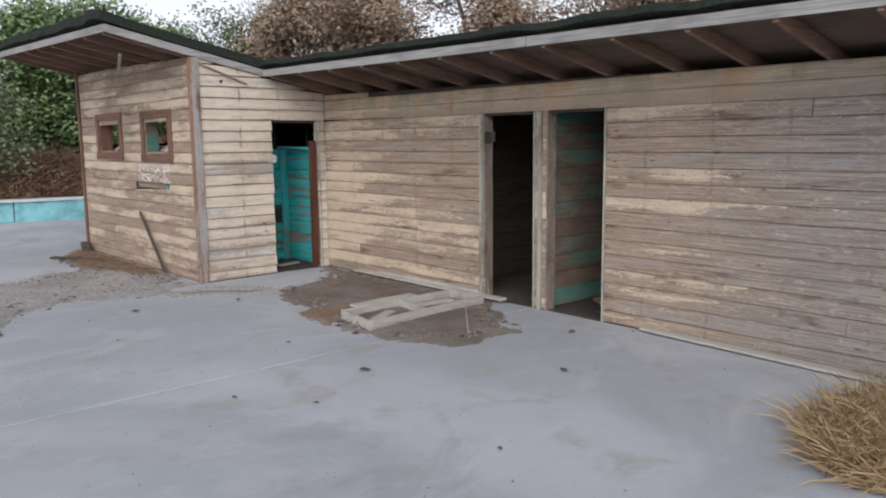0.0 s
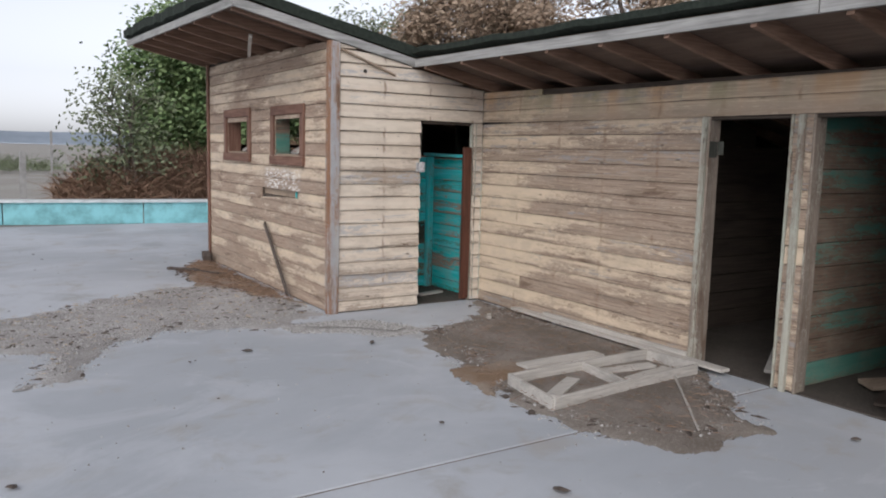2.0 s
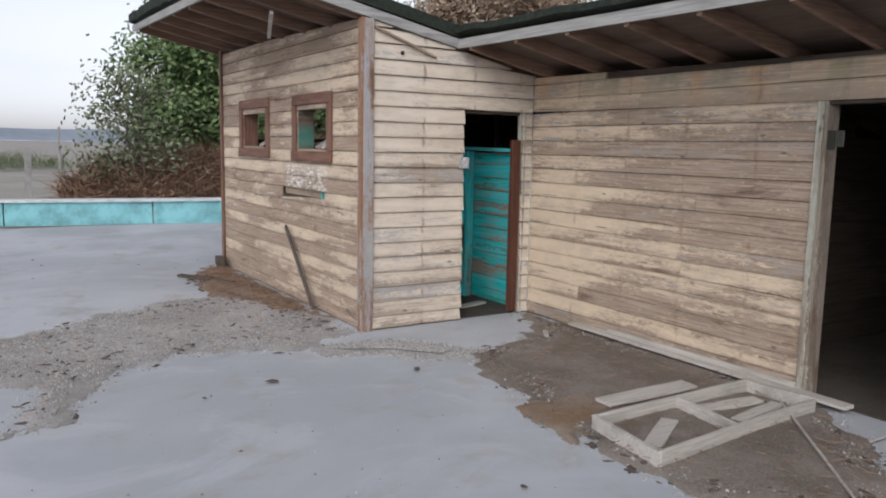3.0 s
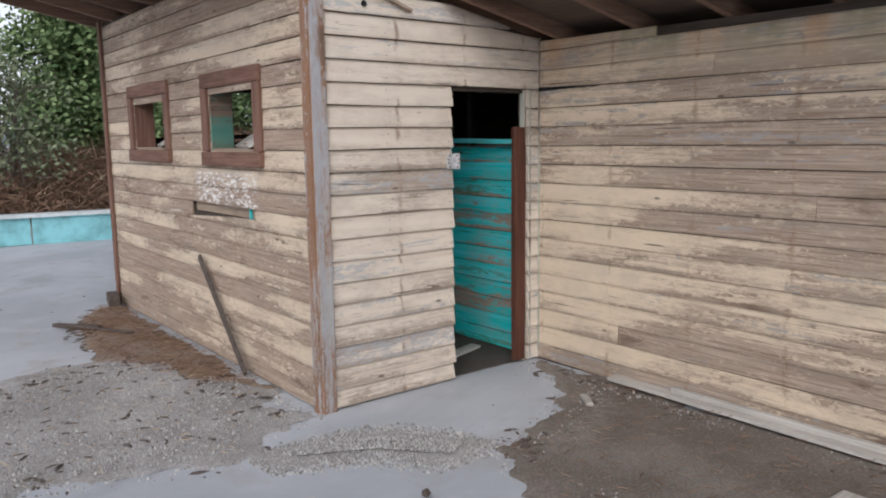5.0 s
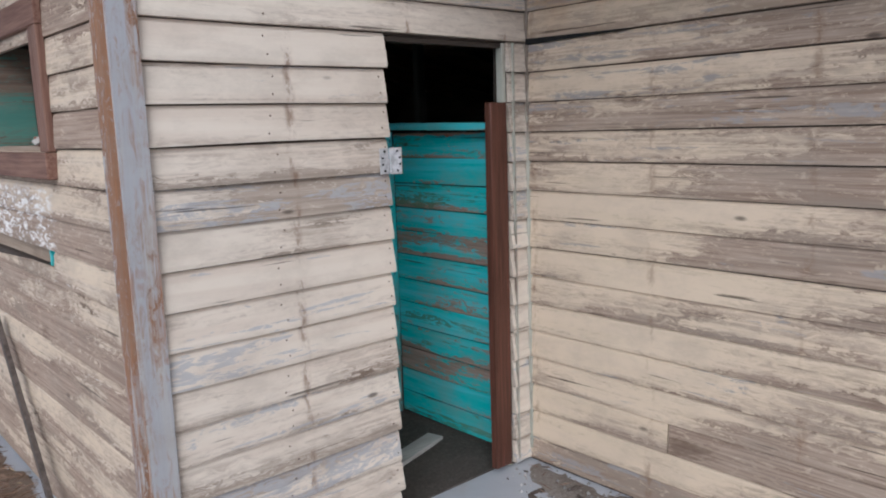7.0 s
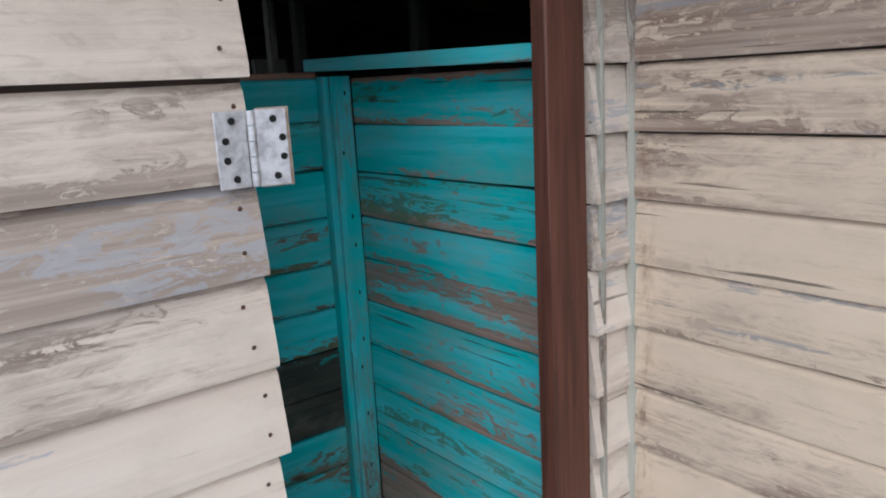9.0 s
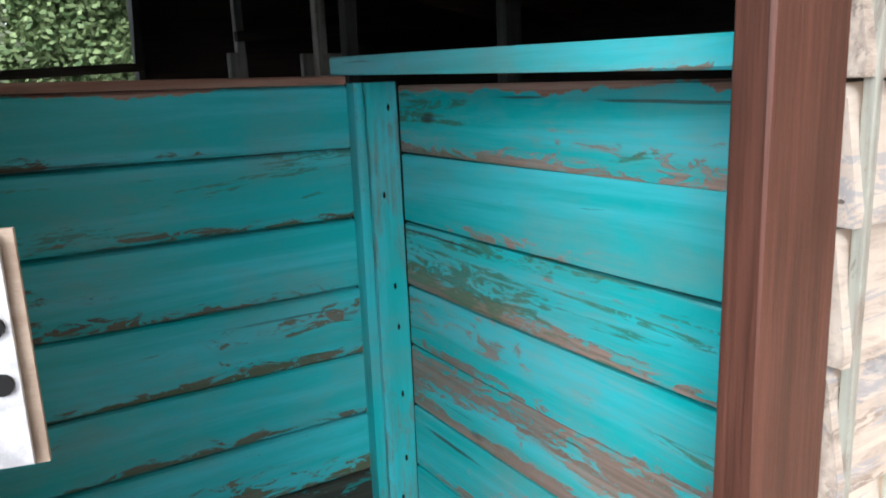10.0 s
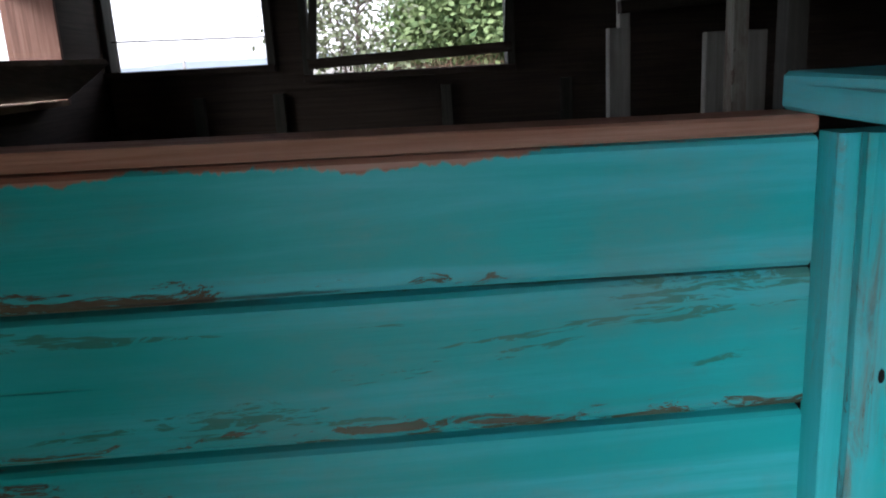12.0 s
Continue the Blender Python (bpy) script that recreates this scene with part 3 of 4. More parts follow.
def door_surround(name, axis, face, u0, u1, top, depth, label):
    ob = tagged(new(name), label, "door frame", kind="structure")
    for u, s in ((u0, 1), (u1, -1)) if axis else ((u1, -1),):
        a, b = sorted((u + s * 0.002, u + s * 0.022))
        bm = block(a, b, face - 0.004, face + depth, 0.0, top, 0.003) if axis == 0 else block(face - 0.004, face + depth, a, b, 0.0, top, 0.003)
        part("jamb", bm, m_jamb, ob)
    a, b = u0 + 0.024, u1 - 0.024
    bm = block(a, b, face, face + depth, top - 0.022, top - 0.002, 0.003) if axis == 0 else block(face, face + depth, a, b, top - 0.022, top - 0.002, 0.003)
    part("head", bm, m_shaded_x if axis == 0 else m_shaded_y, ob)
    return ob


door_surround("door_1", 0, 0.0, DOOR[0], DOOR[1], 1.9, 0.035, "open doorway with pale green flaking jambs")
door_surround("door_2", 1, -0.02, DOORS[0][0], DOORS[0][1], 1.9, 0.12, "empty doorway with pale weathered jambs")
door_surround("door_3", 1, -0.02, DOORS[1][0], DOORS[1][1], 1.9, 0.12, "empty doorway with pale weathered jambs")
for u, w in ((-2.92, 0.045), (-3.71, 0.05)):
    part("trim_board", beam((-0.03, u, 0.0), (-0.03, u, 1.9), w, 0.022, (1, 0, 0)), m_jamb, bpy.data.objects["door_2"])
tagged(part("brown_board", beam((-0.205, -0.016, 0.03), (-0.200, -0.016, 1.65), 0.098, 0.036, (0, 1, 0), 0.004), m_brown), "red-brown rough board fixed upright in the doorway", "board")
tagged(part("door_stop", block(-0.104, -0.094, -0.03, -0.018, 0.02, 1.9, 0.001), m_jamb, bpy.data.objects["door_1"]))


# ---- window openings of the annex ----
def annex_window(name, o, sash):
    y0, y1, z0, z1 = o
    ob = tagged(new(name), "small open window with rust-brown flaking surround", "window", kind="structure")
    x = -1.79
    t = 0.10
    part("window_frame", block(x, x + 0.028, y0 - t, y1 + t, z1, z1 + t, 0.004), m_brown_y, ob)
    part("window_frame", block(x, x + 0.028, y0 - t, y0, z0 - 0.002, z1 - 0.001, 0.004), m_brown_z, ob)
    part("window_frame", block(x, x + 0.028, y1, y1 + t, z0 - 0.002, z1 - 0.001, 0.004), m_brown_z, ob)
    part("window_sill", block(x - 0.012, x + 0.03, y0 - t, y1 + t, z0 - 0.1, z0 - 0.004, 0.004), m_brown_y, ob)
    for a, b in ((y0, y0 + 0.02), (y1 - 0.02, y1)):
        part("reveal", block(-1.76, -1.60, a, b, z0, z1, 0.002), m_teal_old if sash else m_brown_z, ob)
    part("reveal", block(-1.76, -1.60, y0 + 0.021, y1 - 0.021, z0 - 0.004, z0 + 0.018, 0.002), m_raw_y, ob)
    part("loose_board", beam((-1.70, (y0 + y1) / 2, z0 + 0.03), (-1.53, (y0 + y1) / 2 - 0.05, z0 + 0.14), y1 - y0 - 0.06, 0.02, bevel=0.002), m_grey_y, ob, "bare slanting board behind the opening")
    if sash:
        part("sash_bar", block(-1.60, -1.57, y0 + 0.16, y0 + 0.19, z0 + 0.12, z1, 0.002), m_shaded_z, ob)
        part("sash_bar", block(-1.60, -1.57, y0 + 0.16, y0 + 0.42, z0 + 0.28, z0 + 0.31, 0.002), m_shaded_y, ob)


annex_window("window_1", WIN[0], True)
annex_window("window_2", WIN[1], False)

# ---- inside the annex: teal stall ----
stall = tagged(new("partition"), "turquoise painted board partition with scraped top rail", "partition")
rng = random.Random(4)
SEAMS = [0.02, 0.14, 0.27, 0.40, 0.52, 0.64, 0.765, 0.888, 1.016, 1.151, 1.286, 1.419, 1.536]
for a, b in zip(SEAMS, SEAMS[1:]):
    bm = bmesh.new()
    v = []
    for k in range(5):
        x = -1.74 + (1.74 - 0.137) * k / 4
        yy = 0.925
        rise = -0.003 + 0.011 * (-x - 0.137)
        w = rng.uniform(-0.002, 0.002)
        v.append([bm.verts.new(p) for p in ((x, yy, a + 0.003 + rise + w), (x, yy - 0.004, a + 0.008 + rise + w), (x, yy - 0.004, b - 0.006 + rise + w), (x, yy, b - 0.002 + rise + w), (x, yy + 0.02, b + 0.002 + rise), (x, yy + 0.02, a + 0.0025 + rise))])
    for p, q in zip(v, v[1:]):
        for i in range(6):
            bm.faces.new((p[i], p[(i + 1) % 6], q[(i + 1) % 6], q[i]))
    bm.faces.new(v[0])
    bm.faces.new(v[-1])
    bmesh.ops.recalc_face_normals(bm, faces=bm.faces[:])
    part("board", bm, m_teal_dark if 0.5 < a < 0.7 else m_teal_x, stall)
part("top_rail", beam((-1.74, 0.953, 1.561), (-0.138, 0.953, 1.541), 0.066, 0.016), m_peel_top, stall, "scraped bare top rail")
part("post", beam((-0.085, 0.902, 0.01), (-0.085, 0.902, 1.535), 0.064, 0.044, (0, 1, 0), 0.005), m_teal_z, stall)
part("post", beam((-0.127, 0.908, 0.01), (-0.127, 0.908, 1.535), 0.020, 0.036, (0, 1, 0), 0.004), m_teal_z, stall)

stall2 = tagged(new("partition"), "turquoise board stall side with heavy cap rail and flaked paint", "partition")
SEAMS_Y = [0.02, 0.14, 0.265, 0.39, 0.515, 0.64, 0.765, 0.898, 1.026, 1.147, 1.273, 1.404, 1.53]
for k, (a, b) in enumerate(zip(SEAMS_Y, SEAMS_Y[1:])):
    tip = 0.003 * math.sin(k * 2.1)
    part("board", beam((-0.042, 0.10, (a + b) / 2 + tip), (-0.042, 0.878, (a + b) / 2), 0.02, b - a - 0.004, bevel=0.003), m_teal_y, stall2)
part("cap_rail", beam((-0.095, 0.04, 1.551), (-0.095, 0.957, 1.567), 0.112, 0.033, bevel=0.004), m_teal_cap, stall2)
marks = random.Random(6)
for k in range(11):
    bm = bmesh.new()
    z = 1.46 - 0.13 * k + marks.uniform(-0.05, 0.05)
    bmesh.ops.create_cone(bm, cap_ends=True, segments=7, radius1=0.003, radius2=0.002, depth=0.002, matrix=Matrix.Translation((-0.085 + marks.uniform(-0.016, 0.016), 0.879, z)) @ pose(0, 0, 0, 90, 0, 0) @ Matrix.Diagonal((1, 2.4, 1, 1)))
    part("nail_mark", bm, m_hole_shade, stall)
part("inner_stud", beam((-0.02, 0.125, 0.01), (-0.02, 0.125, 2.3), 0.05, 0.04, (0, 1, 0)), m_shaded_z, stall2)


# ---- rear windows ----
def rear_window(name, o, tilt):
    x0, x1, z0, z1 = o
    ob = tagged(new(name), "dark framed rear window, sash hanging ajar" if tilt else "dark framed glassless rear window", "window", kind="structure")
    part("window_frame", block(x0, x0 + 0.035, 3.84, 3.94, z0, z1, 0.003), m_shaded_z, ob)
    part("window_frame", block(x1 - 0.035, x1, 3.84, 3.94, z0, z1, 0.003), m_shaded_z, ob)
    part("window_frame", block(x0 + 0.036, x1 - 0.036, 3.84, 3.94, z1 - 0.035, z1, 0.003), m_shaded_x, ob)
    part("window_sill", block(x0, x1, 3.81, 3.95, z0 - 0.03, z0 - 0.002, 0.003), m_shaded_x, ob)
    if tilt:
        part("sash_rail", beam((x0 + 0.03, 3.76, z0 + 0.045), (x1 - 0.03, 3.76, z0 + 0.075), 0.03, 0.045), m_shaded_x, ob)
        for x in (x0 + 0.05, x1 - 0.05):
            part("sash_stile", beam((x, 3.76, z0 + 0.06), (x + 0.04, 3.83, z1 - 0.03), 0.035, 0.03, (0, 1, 0)), m_shaded_z, ob)
    else:
        part("stay", beam((x1 - 0.16, 3.82, z0 + 0.33), (x1 - 0.03, 3.82, z0 + 0.30), 0.02, 0.02), m_shaded_x, ob)
        part("wire", beam((x0 + 0.03, 3.9, z0 + 0.13), (x1 - 0.03, 3.9, z0 + 0.12), 0.006, 0.006, bevel=0), m_shaded_x, ob)
    return ob


rear_window("window_3", REAR[0], False)
rear_window("window_4", REAR[1], True)
frame_in = tagged(new("stud_frame"), "dark bare stud framing of an inner stall", "framing")
for x in (-1.3, -0.95, -0.2, 0.35):
    part("stud", beam((x, 3.84, 0.02), (x, 3.84, 1.5), 0.05, 0.04, (0, 1, 0)), m_shaded_z, frame_in)
stall3 = tagged(new("stall_frame"), "pale stud and board stall framing in the dark interior", "framing")
part("stud", beam((0.395, 3.2, 0.01), (0.395, 3.2, 1.687), 0.08, 0.05, (0, 1, 0)), m_pale_z, stall3)
part("stud", beam((0.43, 3.25, 0.01), (0.43, 3.25, 2.15), 0.04, 0.04, (0, 1, 0)), m_pale_z, stall3)
part("board", block(0.307, 0.465, 2.2, 2.225, 0.01, 1.64, 0.003), m_pale_z, stall3)
part("stud", beam((0.245, 1.9, 0.01), (0.245, 1.9, 2.15), 0.032, 0.04, (0, 1, 0)), m_jamb, stall3)
part("stud", beam((0.20, 1.6, 0.01), (0.20, 1.6, 2.15), 0.036, 0.04, (0, 1, 0)), m_shaded_z, stall3)
part("stud", beam((0.75, 1.6, 0.01), (0.75, 1.6, 2.15), 0.06, 0.05, (0, 1, 0)), m_shaded_z, stall3)
part("rail", beam((0.4, 3.2, 1.76), (1.5, 3.2, 1.82), 0.05, 0.045), m_shaded_x, stall3)


# ---- hinge on the doorway ----
hinge = thing("hinge", "worn galvanised butt hinge with empty screw holes", "hinge")
HZ, HH = 1.437, 0.096
part("leaf", block(-0.836, -0.794, -0.034, -0.031, HZ - HH / 2, HZ + HH / 2, 0.001), m_steel, hinge)
part("leaf", beam((-0.784, -0.037, HZ), (-0.746, -0.047, HZ), 0.003, HH, bevel=0), m_steel, hinge)
part("backing", beam((-0.780, -0.033, HZ), (-0.740, -0.044, HZ), 0.003, HH + 0.004, bevel=0), m_raw_x, hinge, "raw wood scrap behind the leaf")
for k in range(5):
    bm = bmesh.new()
    bmesh.ops.create_cone(bm, cap_ends=True, segments=12, radius1=0.0052, radius2=0.0052, depth=0.018, matrix=Matrix.Translation((-0.789, -0.037, HZ - 0.0384 + 0.0192 * k)))
    part("knuckle", bm, m_steel, hinge)
# black discs paint the shade inside the screw holes; the leaves are solid
for x, y, dx in ((-0.820, -0.0345, 0), (-0.757, -0.045, 1)):
    for dz, sx in ((-0.036, 0.006), (-0.012, -0.004), (0.012, -0.004), (0.036, 0.006)):
        bm = bmesh.new()
        bmesh.ops.create_cone(bm, cap_ends=True, segments=12, radius1=0.0045, radius2=0.0045, depth=0.002, matrix=Matrix.Translation((x + sx * (1 - 2 * dx), y - (0.001 if dx == 0 else 0.0025 - sx * 0.25), HZ + dz)) @ pose(0, 0, 0, 90, 0, -12 * dx))
        part("hole_shade", bm, m_hole_shade, hinge)


# ---- soil drifts on the concrete ----
def inside(poly, x, y):
    """Signed distance to a polygon's edge, positive inside, on arrays."""
    d = np.full(x.shape, 1e9)
    odd = np.zeros(x.shape, bool)
    for (ax, ay), (bx, by) in zip(poly, poly[1:] + poly[:1]):
        ex, ey = bx - ax, by - ay
        t = np.clip(((x - ax) * ex + (y - ay) * ey) / (ex * ex + ey * ey), 0, 1)
        d = np.minimum(d, np.hypot(x - ax - t * ex, y - ay - t * ey))
        odd ^= ((ay > y) != (by > y)) & (x < (bx - ax) * (y - ay) / (by - ay + 1e-12) + ax)
    return np.where(odd, d, -d)


def drift(name, poly, height, material, label, step=0.03, fray=0.16):
    xs = np.arange(min(p[0] for p in poly) - 0.2, max(p[0] for p in poly) + 0.2, step)
    ys = np.arange(min(p[1] for p in poly) - 0.2, max(p[1] for p in poly) + 0.2, step)
    gx, gy = np.meshgrid(xs, ys)
    d = inside(poly, gx, gy)
    rag = np.array([noise.fractal((a * 2.3, b * 2.3, 3.0), 0.8, 2.1, 5) for a, b in zip(gx.ravel(), gy.ravel())]).reshape(gx.shape)
    lump = np.array([noise.noise((a * 17, b * 17, 9.0)) for a, b in zip(gx.ravel(), gy.ravel())]).reshape(gx.shape)
    m = d + fray * rag
    z = np.minimum(0.004 + height * (1 - np.exp(-np.maximum(m, 0) * 5)) + 0.004 * lump * np.clip(m * 8, 0, 1), 0.2)
    z = np.where(m < 0, -0.01, z)
    bm = bmesh.new()
    ids = {}
    keep = m > -step
    for j in range(len(ys) - 1):
        for i in range(len(xs) - 1):
            q = ((j, i), (j, i + 1), (j + 1, i + 1), (j + 1, i))
            if sum(keep[c] for c in q) == 4 and any(m[c] > 0 for c in q):
                vs = []
                for c in q:
                    if c not in ids:
                        ids[c] = bm.verts.new((gx[c], gy[c], z[c]))
                    vs.append(ids[c])
                bm.faces.new(vs)
    for f in bm.faces:
        f.smooth = True
    return tagged(part(name, bm, material), label, "soil", kind="stuff")


PATCH_R = [(-1.36, -1.0), (-1.62, -1.9), (-1.9, -3.0), (-1.85, -3.6), (-1.35, -4.15), (-0.85, -4.15), (-0.5, -3.7), (-0.15, -3.15), (-0.03, -2.9), (-0.03, -0.05), (-0.2, -0.1), (-0.42, -0.7), (-0.9, -0.95)]
PATCH_L = [(-1.82, -0.02), (-2.2, -0.1), (-2.3, -0.4), (-3.3, -0.1), (-3.95, -0.5), (-4.15, -1.2), (-4.5, -1.3), (-4.25, -0.4), (-5.2, 0.1), (-5.6, 0.9), (-4.4, 1.0), (-3.6, 1.6), (-2.9, 1.95), (-2.4, 2.0), (-1.82, 2.2)]
PATCH_N = [(-1.82, 0.6), (-2.15, 1.0), (-2.5, 2.0), (-2.4, 3.2), (-2.0, 3.9), (-1.82, 3.9)]
PATCH_C = [(-1.3, -0.95), (-1.6, -0.5), (-1.9, -0.35), (-2.4, -0.3), (-2.3, -0.55), (-1.9, -0.75), (-1.6, -1.1)]
drift("soil_drift", PATCH_R, 0.028, m_soil_dark, "grey-brown dry soil drift along the shed wall")
drift("soil_drift", PATCH_L, 0.018, m_soil, "grey gravelly soil drift on the concrete")
drift("needle_litter", PATCH_N, 0.045, m_needles, "rusty brown needle litter at the annex foot", fray=0.12)
drift("soil_drift", PATCH_C, 0.012, m_soil, "thin gravel scatter by the doorway", fray=0.1)
drift("needle_litter", [(-1.75, -2.2), (-1.3, -2.0), (-0.9, -2.4), (-1.0, -2.7), (-1.75, -2.75), (-1.8, -2.9), (-1.95, -2.85)], 0.04, m_needles, "rusty litter beside the wooden frame", fray=0.14)


def scatter(name, polys, count, size, material, label, category, flat=0.7, longer=1.0, seed=1):
    rng = random.Random(seed)
    verts, faces = [], []
    for poly in polys:
        xs, ys = [p[0] for p in poly], [p[1] for p in poly]
        px = np.array([rng.uniform(min(xs), max(xs)) for _ in range(count)])
        py = np.array([rng.uniform(min(ys), max(ys)) for _ in range(count)])
        d = inside(poly, px, py)
        for x, y, dd in zip(px, py, d):
            if dd < rng.uniform(-0.12, 0.05):
                continue
            s = size * rng.uniform(0.4, 1.0) ** 2
            a = rng.uniform(0, math.tau)
            base = len(verts)
            z = 0.022 if dd > 0.1 else 0.004
            for k in range(5):
                b = a + k * math.tau / 5
                ca, sa = s * math.cos(b) * longer * rng.uniform(0.7, 1.2), s * math.sin(b) * rng.uniform(0.7, 1.2)
                verts.append((x + ca * math.cos(a) - sa * math.sin(a), y + ca * math.sin(a) + sa * math.cos(a), z - 0.004))
            verts.append((x, y, z + s * flat))
            faces += [(base + k, base + (k + 1) % 5, base + 5) for k in range(5)]
    me = bpy.data.meshes.new(name)
    me.from_pydata(verts, [], faces)
    me.materials.append(material)
    return tagged(new(name, me), label, category, kind="stuff")


BROAD = [(-7, -7), (-0.1, -7.4), (-0.1, -0.1), (-1.9, -0.1), (-2.0, 6), (-8, 7)]
scatter("gravel", [PATCH_L, PATCH_C], 14000, 0.013, m_stone, "small pale gravel lying on the soil", "gravel")
scatter("gravel", [PATCH_R], 7000, 0.011, m_stone, "small pale gravel lying on the brown soil", "gravel", seed=2)
scatter("gravel", [BROAD], 900, 0.010, m_stone, "loose small gravel scattered over the concrete", "gravel", seed=3)
scatter("wood_chips", [PATCH_R, PATCH_N, PATCH_L], 900, 0.026, m_chip, "dark splinters and bark chips on the soil", "debris", 0.25, 2.6, 5)
scatter("wood_chips", [BROAD], 110, 0.03, m_chip, "dark bark scraps strewn over the concrete", "debris", 0.3, 1.8, 8)


# ---- loose timber ----
def loose(name, p, q, w, h, mat, label, up=(0, 0, 1)):
    return tagged(part(name, beam(p, q, w, h, up, 0.003), mat), label, "board")


crate = thing("wooden_frame", "grey weathered open wooden frame lying on the soil", "frame")
CR = [(-1.66, -2.74), (-1.74, -3.30), (-0.26, -3.17), (-0.30, -2.72)]
for (a, b) in ((0, 1), (1, 2), (2, 3), (3, 0)):
    part("side_board", beam((*CR[a], 0.062), (*CR[b], 0.055), 0.026, 0.08, bevel=0.003), m_grey_x, crate)
part("cross_bar", beam((-1.05, -3.22, 0.06), (-0.98, -2.74, 0.06), 0.028, 0.07), m_grey_y, crate)
part("slat", beam((-1.60, -3.12, 0.035), (-1.22, -2.90, 0.04), 0.10, 0.02), m_grey_x, crate)
part("slat", beam((-0.90, -2.84, 0.035), (-0.45, -2.92, 0.045), 0.10, 0.02), m_grey_x, crate)
part("slat", beam((-0.86, -3.08, 0.035), (-0.40, -3.02, 0.04), 0.08, 0.018), m_grey_x, crate)
loose("loose_board", (-1.36, -2.50, 0.05), (-0.62, -2.52, 0.06), 0.14, 0.02, m_grey_x, "silver-grey plank lying on the soil")
loose("loose_board", (-0.07, -0.75, 0.045), (-0.10, -3.3, 0.05), 0.10, 0.022, m_grey_y, "pale weathered plank along the wall foot")
loose("loose_board", (-0.06, -1.2, 0.075), (-0.045, -2.9, 0.075), 0.035, 0.03, m_grey_y, "thin pale batten along the wall foot")
loose("loose_board", (-0.05, -4.9, 0.03), (-0.22, -8.0, 0.02), 0.10, 0.02, m_grey_y, "long pale plank lying against the wall foot")
loose("loose_stick", (-0.47, -0.86, 0.04), (-0.56, -0.99, 0.04), 0.04, 0.02, m_grey_x, "short pale wood offcut on the soil")
loose("leaning_stick", (-1.835, 0.92, 0.03), (-1.80, 1.735, 0.735), 0.045, 0.02, m_chip, "dark stick leaning against the annex wall", (1, 0, 0))
loose("loose_stick", (-2.25, 2.9, 0.05), (-2.5, 3.4, 0.02), 0.05, 0.03, m_chip, "dark scrap of wood near the annex corner")
loose("loose_block", (-1.90, 3.75, 0.06), (-1.86, 4.0, 0.10), 0.10, 0.09, m_chip, "dark rotten stub at the annex corner")
loose("loose_board", (-0.55, 0.35, 0.03), (-0.20, 0.45, 0.03), 0.09, 0.02, m_grey_x, "grey board scrap on the stall floor")
loose("loose_board", (0.25, -3.45, 0.03), (1.1, -3.0, 0.14), 0.12, 0.025, m_grey_x, "fallen plank inside the dark doorway")
loose("loose_board", (0.5, -3.55, 0.15), (1.3, -3.55, 0.15), 0.10, 0.12, m_grey_x, "pale box board inside the dark doorway")
loose("loose_board", (0.2, -4.3, 0.03), (1.4, -3.9, 0.03), 0.14, 0.022, m_shaded_x, "broken plank on the shed floor")
loose("loose_board", (0.5, -4.0, 0.05), (1.0, -4.35, 0.10), 0.2, 0.03, m_raw_x, "reddish broken board on the shed floor")
loose("strut", (-2.42, 0.35, 2.62), (-2.25, 0.9, 2.50), 0.03, 0.03, m_grey_x, "pale loose batten hanging under the eave")
loose("strut", (-1.68, -0.045, 2.53), (-1.10, -0.045, 2.33), 0.03, 0.018, m_raw_x, "slanting batten nailed to the annex side")
# black disc on the uncut siding, painted as the hole's inner shade
bm = bmesh.new()
bmesh.ops.create_cone(bm, cap_ends=True, segments=14, radius1=0.018, radius2=0.018, depth=0.006, matrix=Matrix.Translation((-1.42, -0.028, 2.345)) @ pose(0, 0, 0, 90, 0, 0))
tagged(part("wire_hole_shade", bm, m_hole_shade), "round dark disc painted as the shade of a wire hole in the siding", "hole")

rng = random.Random(9)
nails, faces = [], []
spots = [(-1.27 + rng.uniform(-0.02, 0.02), -0.0325, FIRST + PITCH * (k + f) ) for k in range(18) for f in (0.25, 0.7)] + [(-0.805 - rng.uniform(0, 0.02), -0.031, FIRST + PITCH * (k + f)) for k in range(14) for f in (0.3, 0.75)]
for x, y, z in spots:
    b = len(nails)
    nails += [(x + 0.0035 * math.cos(t), y, z + 0.0035 * math.sin(t)) for t in (0, 1.05, 2.09, 3.14, 4.19, 5.24)] + [(x, y - 0.003, z)]
    faces += [(b + k, b + (k + 1) % 6, b + 6) for k in range(6)]
me = bpy.data.meshes.new("nail_heads")
me.from_pydata(nails, [], faces)
me.materials.append(m_rustnail)
tagged(new("nail_heads", me), "rusty nail heads in the annex siding", "nails", kind="stuff")

# ---- pool rim and the land beyond ----
pool = thing("pool_wall", "low turquoise painted pool wall with pale coping", "pool")
p0, p1 = Vector((-14.0, 11.75, 0)), Vector((6.0, 8.7, 0))
for k in range(8):
    a, b = p0.lerp(p1, k / 8 + 0.0006), p0.lerp(p1, (k + 1) / 8 - 0.0006)
    part("wall_panel", beam((a.x, a.y, 0.22), (b.x, b.y, 0.22), 0.2, 0.44, bevel=0.01), m_pool, pool)
part("coping", beam((p0.x, p0.y, 0.46), (p1.x, p1.y, 0.46), 0.32, 0.05, bevel=0.012), m_coping, pool)


def post(x, y, h, w):
    return tagged(part("fence_post", beam((x, y, -0.1), (x + 0.03, y, h), w, w, (0, 1, 0), 0.01), m_post), "grey weathered fence post standing beyond the pool", "post", "fence posts beyond the pool")


post(-3.14, 17.4, 1.35, 0.16)
post(-4.1, 17.6, 1.3, 0.16)
